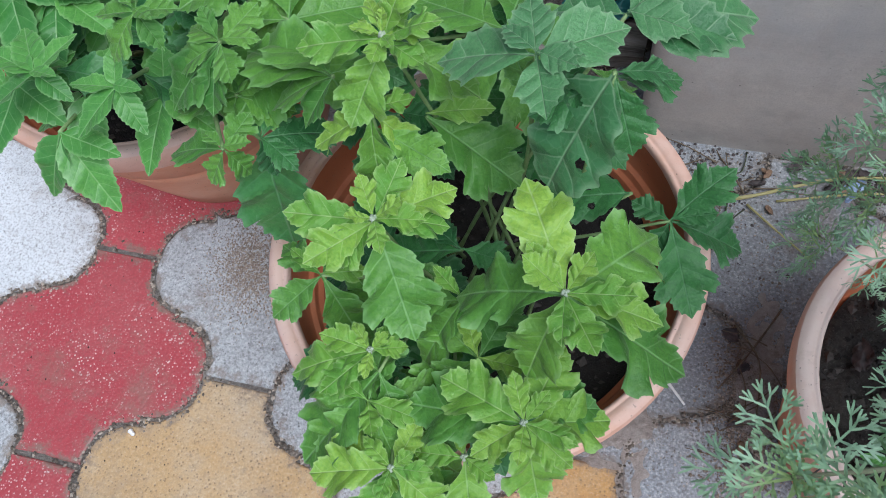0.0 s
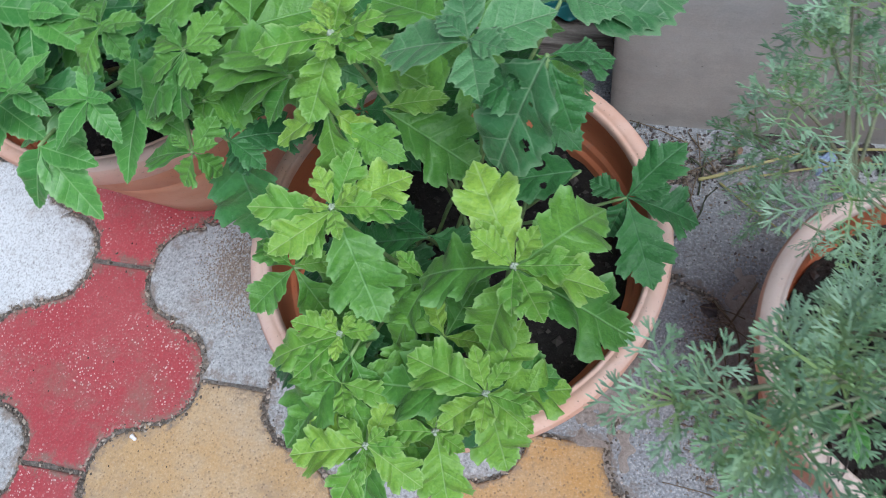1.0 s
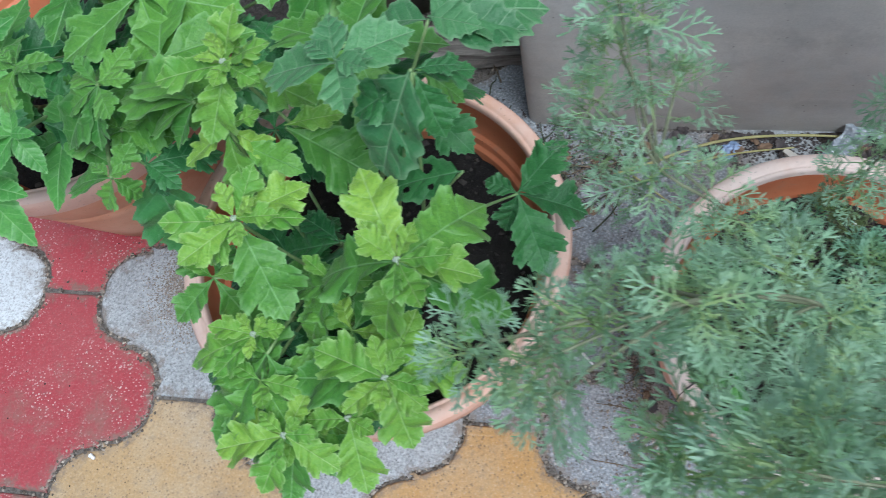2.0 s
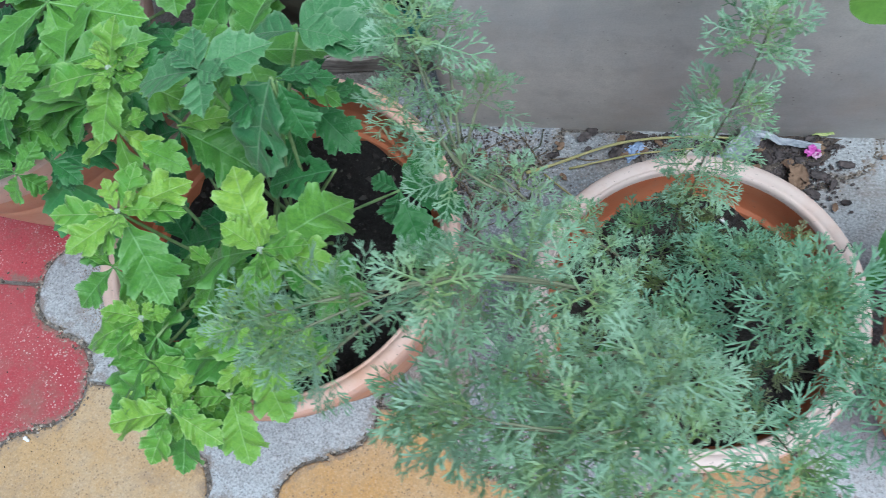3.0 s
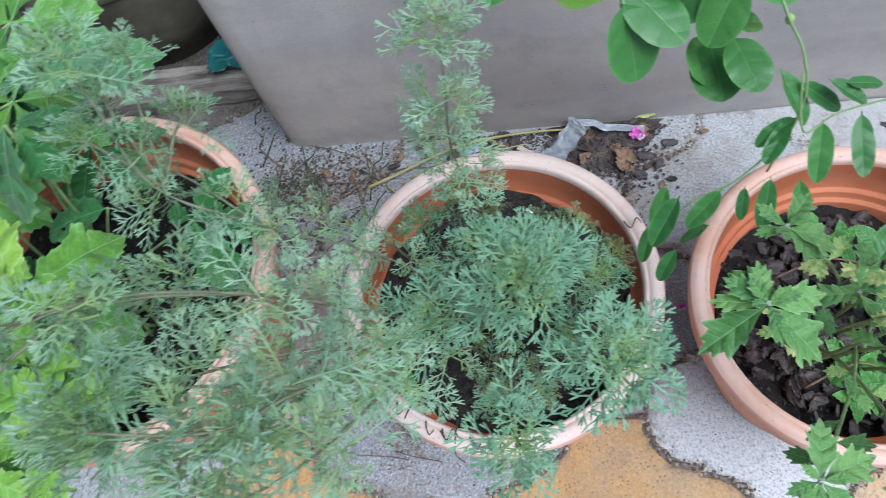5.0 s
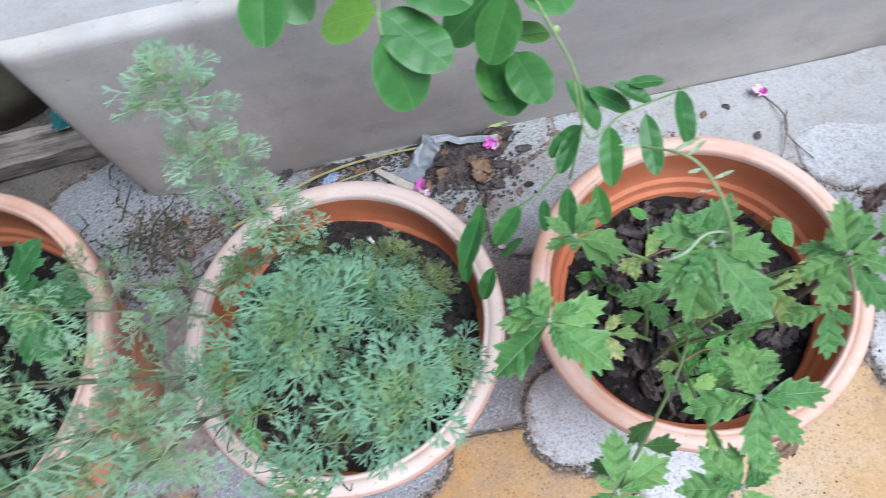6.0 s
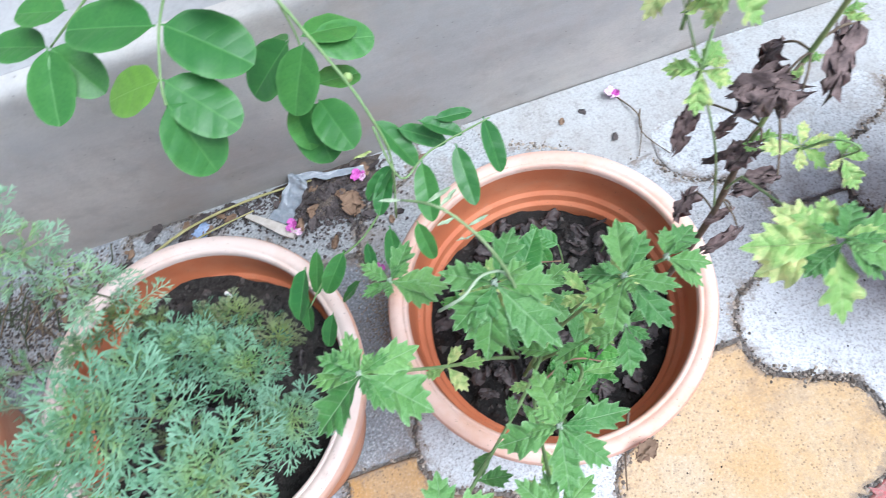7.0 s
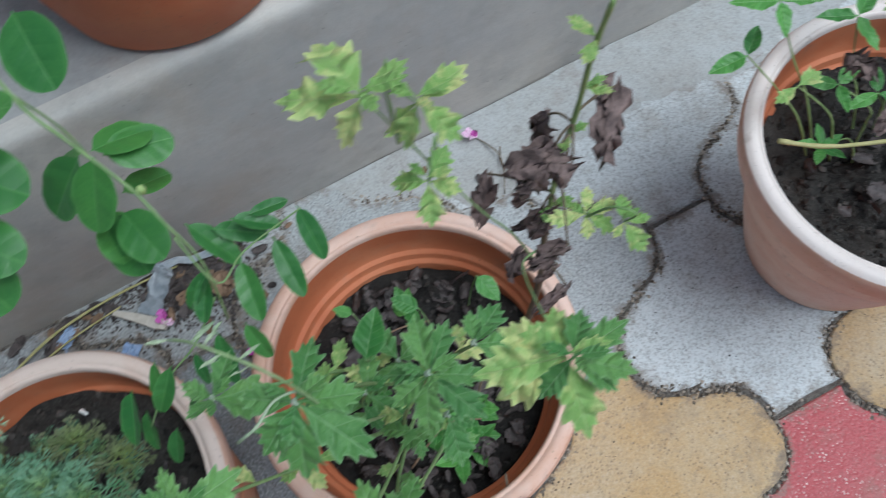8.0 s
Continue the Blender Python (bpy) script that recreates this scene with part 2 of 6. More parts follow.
M_PLINTH = concrete("grey_plaster", (0.60, 0.570, 0.520), (0.46, 0.455, 0.440), (0.33, 0.315, 0.295), 420, (0.43, 0.355, 0.29), 0.50, 0.45)
M_LEDGE = concrete("pale_cement", (0.43, 0.43, 0.42), (0.33, 0.335, 0.335), (0.23, 0.225, 0.22), 200)
M_SKIM = paver_paint("smeared_cement", (0.465, 0.48, 0.48), (0.39, 0.38, 0.36), (0.18, 0.17, 0.155), 0.2, 0.75, 1.0, 0.22)
M_DIRT = soil_paint("leafy_dirt", (0.026, 0.021, 0.018), (0.155, 0.120, 0.095), (0.33, 0.28, 0.235), 70)
M_DRIFT = soil_paint("brown_earth", (0.22, 0.185, 0.160), (0.42, 0.370, 0.330), (0.56, 0.52, 0.48), 150, 0.003)
M_HOUSE = concrete("house_plaster", (0.50, 0.48, 0.45), (0.44, 0.42, 0.40), (0.33, 0.31, 0.30), 120)
M_EARTH = soil_paint("sandy_earth", (0.13, 0.112, 0.095), (0.36, 0.325, 0.285), (0.58, 0.55, 0.51), 190)
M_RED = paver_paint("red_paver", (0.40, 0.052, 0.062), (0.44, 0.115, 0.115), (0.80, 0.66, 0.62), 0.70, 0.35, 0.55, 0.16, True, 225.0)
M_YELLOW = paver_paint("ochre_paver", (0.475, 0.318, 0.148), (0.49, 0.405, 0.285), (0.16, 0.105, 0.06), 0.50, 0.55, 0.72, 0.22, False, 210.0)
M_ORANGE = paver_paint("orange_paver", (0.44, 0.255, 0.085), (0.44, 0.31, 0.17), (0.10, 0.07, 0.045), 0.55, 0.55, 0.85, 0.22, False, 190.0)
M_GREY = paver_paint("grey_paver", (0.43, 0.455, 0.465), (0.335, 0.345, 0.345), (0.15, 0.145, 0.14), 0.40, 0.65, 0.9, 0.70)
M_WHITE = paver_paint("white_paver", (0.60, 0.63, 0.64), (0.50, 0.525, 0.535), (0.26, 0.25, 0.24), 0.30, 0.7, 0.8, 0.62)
# Darker grey for pavers among the pots; part of their shade is put in.
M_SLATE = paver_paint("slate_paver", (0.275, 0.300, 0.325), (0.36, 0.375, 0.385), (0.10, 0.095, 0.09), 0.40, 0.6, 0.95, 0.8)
M_SOIL = soil_paint("potting_soil", (0.006, 0.0055, 0.005), (0.026, 0.023, 0.021), (0.085, 0.075, 0.068), 120)
M_CLOD = clod_paint("soil_crumbs", (0.006, 0.0055, 0.005), (0.110, 0.096, 0.086))
M_DUST = clod_paint("brown_crumbs", (0.17, 0.135, 0.105), (0.46, 0.39, 0.32))
M_JOINT = clod_paint("joint_crumbs", (0.075, 0.060, 0.046), (0.52, 0.45, 0.37))
M_SOIL_DRY = soil_paint("dry_potting_soil", (0.012, 0.011, 0.010), (0.060, 0.054, 0.048), (0.19, 0.17, 0.15), 130)
M_GRIT = clod_paint("sand_grit", (0.16, 0.14, 0.12), (0.55, 0.52, 0.48))
M_CLAY = clay_paint("terracotta_plastic", (0.56, 0.225, 0.110), (0.66, 0.36, 0.23), 0.55)
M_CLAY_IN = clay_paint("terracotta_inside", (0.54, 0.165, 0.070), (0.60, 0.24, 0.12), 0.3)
M_RIM = clay_paint("bleached_terracotta", (0.64, 0.34, 0.22), (0.74, 0.53, 0.44), 0.60)
M_RIM_PALE = clay_paint("chalky_terracotta", (0.60, 0.39, 0.30), (0.71, 0.57, 0.50), 0.70)
M_RIM_DUST = clay_paint("dusty_pale_terracotta", (0.66, 0.53, 0.47), (0.78, 0.69, 0.64), 0.75)
M_RIM_O = clay_paint("faded_terracotta", (0.60, 0.30, 0.18), (0.71, 0.48, 0.38), 0.60)
M_MUM = leaf_paint("mum_leaf", (0.048, 0.185, 0.028), (0.175, 0.400, 0.054), (0.34, 0.60, 0.25))
M_MUM_YOUNG = leaf_paint("young_mum_leaf", (0.115, 0.330, 0.040), (0.345, 0.565, 0.075), (0.56, 0.76, 0.34), glow=0.24)
M_MUM_MID = leaf_paint("half_grown_mum_leaf", (0.080, 0.255, 0.030), (0.250, 0.475, 0.062), (0.44, 0.68, 0.28), glow=0.21)
# Deep green leaf; shade among the lower leaves is also put into its colour.
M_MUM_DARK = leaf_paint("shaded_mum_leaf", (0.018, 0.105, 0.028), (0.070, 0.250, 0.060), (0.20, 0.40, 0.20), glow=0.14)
M_MUM_DULL = leaf_paint("dull_mum_leaf", (0.048, 0.175, 0.060), (0.118, 0.310, 0.112), (0.34, 0.50, 0.30), glow=0.18, ribs=0.20)
M_MUM_C = leaf_paint("grey_green_mum_leaf", (0.066, 0.215, 0.050), (0.205, 0.410, 0.110), (0.42, 0.62, 0.34))
M_VARI = leaf_paint("yellowing_leaf", (0.22, 0.45, 0.11), (0.42, 0.62, 0.19), (0.66, 0.76, 0.38), glow=0.28, blotch=(0.78, 0.80, 0.34))
M_VINE = leaf_paint("vine_leaf", (0.034, 0.148, 0.036), (0.098, 0.280, 0.058), (0.16, 0.38, 0.11), veins=5.0, slant=0.6, ribs=0.04, quilt=0.2, rough=0.40)
M_VINE_YELLOW = leaf_paint("turning_vine_leaf", (0.085, 0.220, 0.032), (0.180, 0.355, 0.052), (0.23, 0.41, 0.10), veins=5.0, slant=0.6, ribs=0.04, quilt=0.2, rough=0.40)
M_OVAL = leaf_paint("toothed_leaf", (0.050, 0.205, 0.040), (0.140, 0.385, 0.075), (0.36, 0.60, 0.26), veins=6.5, slant=0.8, ribs=0.12, quilt=0.35)
M_FERN = fern_paint("feathery_leaf", (0.086, 0.215, 0.086), (0.183, 0.372, 0.228), (0.255, 0.450, 0.298))
# Lighter copy of feathery_leaf; extra light on the raised arms is put into it.
M_FERN_PALE = fern_paint("pale_feathery_leaf", (0.147, 0.290, 0.127), (0.280, 0.462, 0.293), (0.360, 0.542, 0.380))
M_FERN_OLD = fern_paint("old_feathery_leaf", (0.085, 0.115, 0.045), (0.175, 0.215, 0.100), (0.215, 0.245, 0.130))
M_STEM = plain_paint("green_stem", (0.15, 0.27, 0.09), (0.28, 0.40, 0.17), 80, 0.6)
M_WOOD_STEM = plain_paint("brown_stem", (0.085, 0.060, 0.040), (0.20, 0.155, 0.10), 90, 0.8)
M_DEAD = plain_paint("dead_leaf", (0.026, 0.022, 0.022), (0.125, 0.102, 0.098), 70, 0.7)
M_WITHER = plain_paint("withered_leaf", (0.065, 0.044, 0.042), (0.28, 0.200, 0.180), 110, 0.8, 0.005)
M_DRY = plain_paint("dry_leaf", (0.13, 0.080, 0.050), (0.30, 0.20, 0.13), 60, 0.85)
M_STRAW = plain_paint("straw", (0.34, 0.33, 0.12), (0.50, 0.45, 0.22), 60, 0.7)
M_MOSS = plain_paint("damp_stalk", (0.030, 0.040, 0.020), (0.085, 0.100, 0.055), 60, 0.8)
M_BLACK = plain_paint("black_plastic", (0.012, 0.012, 0.013), (0.03, 0.03, 0.032), 20, 0.4)
M_PLANK = plank_paint("weathered_plank")
M_BLUE = plain_paint("blue_plastic", (0.10, 0.30, 0.42), (0.16, 0.38, 0.50), 18, 0.45)
M_TEAL = plain_paint("teal_plastic", (0.02, 0.14, 0.15), (0.04, 0.22, 0.22), 18, 0.4)
M_DUSTY = clay_paint("dusty_terracotta", (0.64, 0.36, 0.25), (0.75, 0.56, 0.46), 0.6, 0.65)
M_OLIVE = clay_paint("grimy_clay", (0.115, 0.115, 0.080), (0.225, 0.215, 0.160), 0.5, 0.75)
M_PETAL = plain_paint("magenta_petal", (0.50, 0.05, 0.38), (0.68, 0.20, 0.58), 120, 0.5, own=False)
M_PETAL_PALE = plain_paint("pale_pink_petal", (0.66, 0.36, 0.58), (0.84, 0.66, 0.79), 120, 0.5)
M_PALE = plain_paint("pale_plastic", (0.78, 0.78, 0.76), (0.88, 0.88, 0.86), 40, 0.4)
M_FILM = plain_paint("crumpled_film", (0.36, 0.42, 0.48), (0.60, 0.65, 0.70), 60, 0.22, 0.004)
M_FILM.node_tree.nodes["Principled BSDF"].inputs["Transmission Weight"].default_value = 0.40
M_LATH = plain_paint("pale_lath", (0.46, 0.42, 0.36), (0.62, 0.58, 0.52), 90, 0.8)
M_PALEBLUE = plain_paint("pale_blue_plastic", (0.24, 0.34, 0.55), (0.40, 0.50, 0.68), 50, 0.4)


# ---- building helpers ----
def mesh_of(name, verts, faces, material, smooth=True):
    me = bpy.data.meshes.new(name)
    me.from_pydata([tuple(v) for v in verts], [], faces)
    me.materials.append(material)
    if smooth:
        me.polygons.foreach_set("use_smooth", [True] * len(me.polygons))
    me.update()
    return me


def part(name, me, parent, label="", m=None):
    ob = new(name, me)
    ob.parent = parent
    if m is not None:
        ob.matrix_basis = m
    if label:
        ob["label"] = label
    return ob


def thing(name, x, y, z, label, category, group="", kind=""):
    ob = new(name)
    ob.location = (x, y, z)
    ob.empty_display_size = 0.05
    return tagged(ob, label, category, group, kind)


def lathe(name, profile, material, steps=72, wobble=0.0):
    verts, faces, n = [], [], len(profile)
    for i in range(steps):
        a = 2 * math.pi * i / steps
        w = 1 + wobble * math.sin(2 * a + 0.7) + wobble * 0.6 * math.sin(3 * a)
        verts += [(r * w * math.cos(a), r * w * math.sin(a), z) for r, z in profile]
    for i in range(steps):
        j = (i + 1) % steps
        faces += [(i * n + k, j * n + k, j * n + k + 1, i * n + k + 1) for k in range(n - 1)]
    return mesh_of(name, verts, faces, material)


def tube(points, r0, r1, sides=7):
    """Vertices and faces of a tapering tube through points (smoothed)."""
    pts = [Vector(p) for p in points]
    fine = []
    for i in range(len(pts) - 1):
        a, b = pts[max(i - 1, 0)], pts[i]
        c, d = pts[i + 1], pts[min(i + 2, len(pts) - 1)]
        for k in range(5):
            t = k / 5
            fine.append(0.5 * (2 * b + (c - a) * t + (2 * a - 5 * b + 4 * c - d) * t * t + (3 * b - a - 3 * c + d) * t ** 3))
    fine.append(pts[-1])
    verts, faces = [], []
    for i, p in enumerate(fine):
        way = (fine[min(i + 1, len(fine) - 1)] - fine[max(i - 1, 0)]).normalized()
        u = way.cross(Vector((0.31, 0.2, 0.93))).normalized()
        v = way.cross(u)
        r = r0 + (r1 - r0) * i / (len(fine) - 1)
        r *= 1 + 0.12 * math.sin(i * 2.1)
        for s in range(sides):
            a = 2 * math.pi * s / sides
            verts.append(p + (u * math.cos(a) + v * math.sin(a)) * r)
        if i:
            for s in range(sides):
                q = (s + 1) % sides
                faces.append(((i - 1) * sides + s, (i - 1) * sides + q, i * sides + q, i * sides + s))
    faces.append(tuple(range(sides))[::-1])
    faces.append(tuple(len(verts) - sides + s for s in range(sides)))
    return verts, faces, fine


BEARER = {}   # the stem of a plant that was grown last: leaves hang on it


def stem(parent, points, r0, r1, material, name="stem", label=""):
    o = parent.location if parent else Vector()
    v, f, fine = tube([Vector(p) - o for p in points], r0, r1)
    BEARER[parent] = part(name, mesh_of(name, v, f, material), parent, label)
    return [p + o for p in fine]


def aim(at, az, elev, size, roll=0.0, wide=1.0):
    """Pose of a leaf whose length runs along its y: azimuth and elevation in degrees."""
    m = Matrix.Rotation(radians(az - 90), 4, "Z") @ Matrix.Rotation(radians(elev), 4, "X") @ Matrix.Rotation(radians(roll), 4, "Y")
    return Matrix.Translation(at) @ m @ Matrix.Diagonal((size * wide, size, size, 1))


# ---- leaf shapes (one unit long, y along the midrib) ----
def rounded(pts, q=0.15):
    """The outline with its corners cut once, ends kept."""
    out = [pts[0]]
    for (ax, ay), (bx, by) in zip(pts, pts[1:]):
        out += [(ax * (1 - q) + bx * q, ay * (1 - q) + by * q), (ax * q + bx * (1 - q), ay * q + by * (1 - q))]
    return out + [pts[-1]]


def blade(name, half, material, fold, bend, ripple, seed, cuts=3, holes=()):
    """A leaf from its half outline, folded along the midrib, drooping to the tip and rippled."""
    rng = random.Random(seed)
    ph = rng.uniform(0, 6.28)
    verts, faces = [], []

    def lift(x, y):
        return fold * abs(x) - bend * y * y + ripple * (math.sin(11 * y + ph + 4 * x) + 0.6 * math.sin(23 * y + 2 * ph - 6 * x)) * abs(x) * 1.7 - 0.35 * abs(x) ** 2

    rows = []
    for x, y in rounded(rounded(half, 0.2), 0.22):
        rib = max(0.0, min(1.0, y - 0.55 * x))
        rows.append((x, y, rib))
    for sgn in (1, -1):
        base = len(verts)
        rag = 0.0025 if cuts == 3 else 0.0
        jit = [(rng.uniform(-rag, rag), rng.uniform(-rag, rag)) for _ in rows]
        for (x, y, rib), (jx, jy) in zip(rows, jit):
            if x > 0.05:
                x, y = x + jx, y + jy
            for k in [i / cuts for i in range(cuts + 1)]:
                px, py = sgn * x * k, rib + (y - rib) * k
                verts.append((px, py, lift(px, py)))
        for i in range(len(rows) - 1):
            a, b = base + (cuts + 1) * i, base + (cuts + 1) * (i + 1)
            for k in range(cuts):
                q = (a + k, a + k + 1, b + k + 1, b + k)
                mx, my = sum(verts[n][0] for n in q) / 4, sum(verts[n][1] for n in q) / 4
                if all(math.hypot(mx - hx, my - hy) > hr for hx, hy, hr in holes):
                    faces.append(q if sgn > 0 else q[::-1])
    me = mesh_of(name, verts, faces, material)
    edge = me.attributes.new("edge", "FLOAT", "POINT")
    edge.data.foreach_set("value", [(i % (cuts + 1)) / cuts for i in range(len(verts))])
    return me


def mum_outline(rng, broad, sharp=0.0, cut=0.5):
    """Half outline of a wedge-shaped leaf: narrow base, a forward-swept toothed lobe and a toothed tip."""
    j = lambda: rng.uniform(-0.016, 0.016)
    a, b = rng.uniform(0.90, 1.10), rng.uniform(0.93, 1.07)
    low, high = 0.250 - 0.13 * cut, 0.235 - 0.15 * cut
    pts = [(0.016, 0.0), (0.020, 0.07), (0.045, 0.14), (0.095, 0.22), (0.165 * a, 0.290), (0.212 * a, 0.328), (0.246 * a + sharp, 0.385 + j()), (0.236 * a, 0.402), (0.266 * a, 0.440), (0.292 * a + sharp, 0.505 + j()), (0.272 * a, 0.515), (0.268 * a, 0.548), (0.256 * a + 0.5 * sharp, 0.592), (0.228 * a, 0.575),
           (low + 0.02, 0.540), (low, 0.522), (low + 0.015, 0.552), (0.262 * b, 0.588), (0.312 * b, 0.625), (0.348 * b + sharp, 0.685 + j()), (0.333 * b, 0.700), (0.358 * b, 0.738), (0.368 * b + sharp, 0.800 + j()), (0.345 * b, 0.806), (0.335 * b, 0.838), (0.312 * b + 0.5 * sharp, 0.882), (0.284 * b, 0.862), (0.245, 0.815),
           (high + 0.04, 0.772), (high, 0.745), (high + 0.005, 0.775), (0.188, 0.812), (0.216 + sharp, 0.872 + j()), (0.200, 0.884), (0.196, 0.918), (0.180 + sharp, 0.965 + j()), (0.152, 0.960), (0.132, 0.988), (0.108 + 0.6 * sharp, 1.028), (0.084, 1.018), (0.050, 1.045), (0.0, 1.090 + 0.5 * sharp)]
    return [(x * broad if x > 0.05 else x, y) for x, y in pts]


def kite_outline(rng, broad, sharp=0.0, cut=0.5):
    """Half outline of a broad leaf with plain lower margins and three coarse teeth below the point."""
    j = lambda: rng.uniform(-0.018, 0.018)
    pts = [(0.016, 0.0), (0.020, 0.08), (0.10, 0.17), (0.20, 0.27), (0.275, 0.38), (0.315, 0.49 + j()), (0.335, 0.575), (0.345 + sharp, 0.635 + j()), (0.290, 0.640), (0.265, 0.70), (0.262 + sharp, 0.775 + j()), (0.205, 0.775),
           (0.175, 0.83), (0.165 + sharp, 0.895 + j()), (0.110, 0.890), (0.065, 0.96), (0.0, 1.04)]
    return [(x * broad if x > 0.05 else x, y) for x, y in pts]


def star_outline(rng, broad, sharp=0.0, cut=0.5):
    """Half outline of a wedge-shaped leaf with a plain tapering base and pointed teeth round its outer half."""
    j = lambda: rng.uniform(-0.025, 0.025)
    a, b = rng.uniform(0.85, 1.12), rng.uniform(0.90, 1.10)
    pts = [(0.020, 0.0), (0.024, 0.08), (0.060, 0.15), (0.130, 0.235), (0.195, 0.315), (0.245 * a, 0.385), (0.290 * a + sharp, 0.480 + j()), (0.300 * a + sharp, 0.520 + j()), (0.272 * a, 0.530), (0.262, 0.550 - 0.02 * cut), (0.290 * b, 0.605),
           (0.325 * b, 0.670), (0.345 * b + sharp, 0.770 + j()), (0.335 * b + sharp, 0.795 + j()), (0.290 * b, 0.785), (0.240, 0.765 - 0.02 * cut), (0.215, 0.795), (0.205, 0.850), (0.190 + sharp, 0.935 + j()), (0.165 + sharp, 0.940), (0.135, 0.905), (0.105, 0.900), (0.080, 0.960), (0.035, 1.030), (0.0, 1.080)]
    return [(x * broad if x > 0.05 else x, y) for x, y in pts]


def oval_outline(rng, broad, teeth, power=0.8):
    pts = [(0.014, 0.0), (0.016, 0.06)]
    n = 18
    for i in range(1, n):
        a = math.pi * i / n
        w = broad * math.sin(a) ** (power * 1.25)
        pts.append((max(0.012, w * (1 + teeth * (1 if i % 2 else -1))), 0.07 + 0.93 * (1 - math.cos(a)) / 2 + teeth * 0.2))
    pts.append((0.0, 1.01))
    return pts


def ovate_outline(rng, broad, teeth):
    """Half outline of a toothed leaf, broadest below the middle and drawn out to a point."""
    pts, n = [(0.014, 0.0), (0.016, 0.05)], 20
    for i in range(1, n):
        t = i / n
        w = broad * 1.78 * t ** 0.55 * (1 - t) ** 0.85
        pts.append((max(0.010, w + teeth * (0.6 if i % 2 else -0.4) * (0.3 + w)), 0.06 + 0.94 * t + (0.012 if i % 2 else -0.008)))
    pts.append((0.0, 1.02))
    return pts


def shape_set(name, outline, material, count, folds, bends, ripple):
    out = []
    for i in range(count):
        rng = random.Random(name + str(i))
        out.append(blade(name, outline(rng), material, rng.uniform(*folds), rng.uniform(*bends), ripple, i))
    return out


def mum_set(name, material, broad=0.92, sharp=0.03, cut=0.5, outline=mum_outline, ripple=0.13):
    return shape_set(name, lambda r: outline(r, broad * r.uniform(0.85, 1.12), sharp, cut * r.uniform(0.8, 1.15)), material, 9, (0.06, 0.42), (-0.06, 0.30), ripple)


MUM, MUM_YOUNG, MUM_DARK = mum_set("leaf", M_MUM, 0.96, 0.015, 0.48), mum_set("leaf", M_MUM_YOUNG, 0.92, 0.008, 0.48), mum_set("leaf", M_MUM_DARK, 1.02, 0.03, 0.32, ripple=0.08)
BROAD = mum_set("leaf", M_MUM, 1.10, 0.02, 0.26, ripple=0.07)[:5] + mum_set("leaf", M_MUM, 1.05, 0.02, outline=kite_outline, ripple=0.06)[:4]
MUM_MID = mum_set("leaf", M_MUM_MID, 0.94, 0.010, 0.50)
KITE = mum_set("leaf", M_MUM_DULL, 1.18, 0.02, outline=kite_outline, ripple=0.05)
MUM_C, VARI = mum_set("leaf", M_MUM_C, 0.82, 0.030, 0.5, star_outline, 0.08), mum_set("leaf", M_VARI, 0.84, 0.02, 0.5, star_outline)
CHEWED = [blade("leaf", rounded(rounded(oval_outline(random.Random(i), 0.30, 0.09, 0.7))), M_MUM_DULL if i == 0 else M_MUM_DARK, 0.12, 0.15, 0.08, i, 14, holes)
          for i, holes in enumerate((((0.13, 0.32, 0.060), (-0.10, 0.50, 0.022), (-0.14, 0.66, 0.042), (-0.06, 0.36, 0.014)), ((0.14, 0.45, 0.07), (-0.12, 0.40, 0.04), (-0.10, 0.72, 0.05))))]
VINE = shape_set("leaf", lambda r: oval_outline(r, 0.345 * r.uniform(0.92, 1.1), 0.0, 0.74), M_VINE, 5, (0.06, 0.26), (0.0, 0.20), 0.018)
OVAL = shape_set("leaf", lambda r: ovate_outline(r, 0.36 * r.uniform(0.9, 1.1), 0.045), M_OVAL, 5, (0.10, 0.35), (0.02, 0.2), 0.06)


def shrivelled(name, material, seed, curl, crumple, broad=0.40, jag=0.35, droop=0.35):
    """A dried-up leaf: ragged outline, rolled lengthwise and crumpled into folds."""
    n = 13
    at = Vector((seed * 3.7, seed * 1.3, 0))
    verts, faces = [], []
    for i in range(n):
        for j in range(n):
            u, v = 2 * i / (n - 1) - 1, j / (n - 1)
            half = broad * math.sin(math.pi * min(1.0, v * 0.95 + 0.03)) ** 0.6 * max(0.12, 1 + jag * (noise.noise(Vector((u * 2, v * 7, seed))) + 0.9 * noise.noise(Vector((u * 1.2, v * 17, seed + 5)))))
            x, y = u * half, v + 0.25 * jag * noise.noise(Vector((u * 3, v * 3, seed + 9)))
            a = curl * x * 2.2
            q = Vector((x * 4.5, y * 4.5, 0)) + at
            z = 0.9 * abs(x) * math.sin(a) + crumple * (abs(noise.noise(q)) + 0.45 * noise.noise(q * 2.3))
            verts.append((x * math.cos(0.6 * a), y - 0.12 * abs(z), z - droop * y * y))
    faces = [(i * n + j, (i + 1) * n + j, (i + 1) * n + j + 1, i * n + j + 1) for i in range(n - 1) for j in range(n - 1)]
    return mesh_of(name, verts, faces, material)


DEAD = [shrivelled("dead_leaf", M_DEAD, i, 1.3, 0.20, 0.36, 0.75, 0.10) for i in range(8)]
WITHER = [shrivelled("dead_leaf", M_WITHER, 10 + i, 1.7, 0.26, 0.25, 1.3, 0.25) for i in range(8)]
DRY = [shrivelled("dry_leaf", M_DRY, 30 + i, 1.2, 0.22, 0.34, 0.8, 0.10) for i in range(5)]
PETAL = shape_set("petal", lambda r: oval_outline(r, 0.40, 0.03), M_PETAL, 3, (0.2, 0.6), (-0.3, 0.2), 0.2)

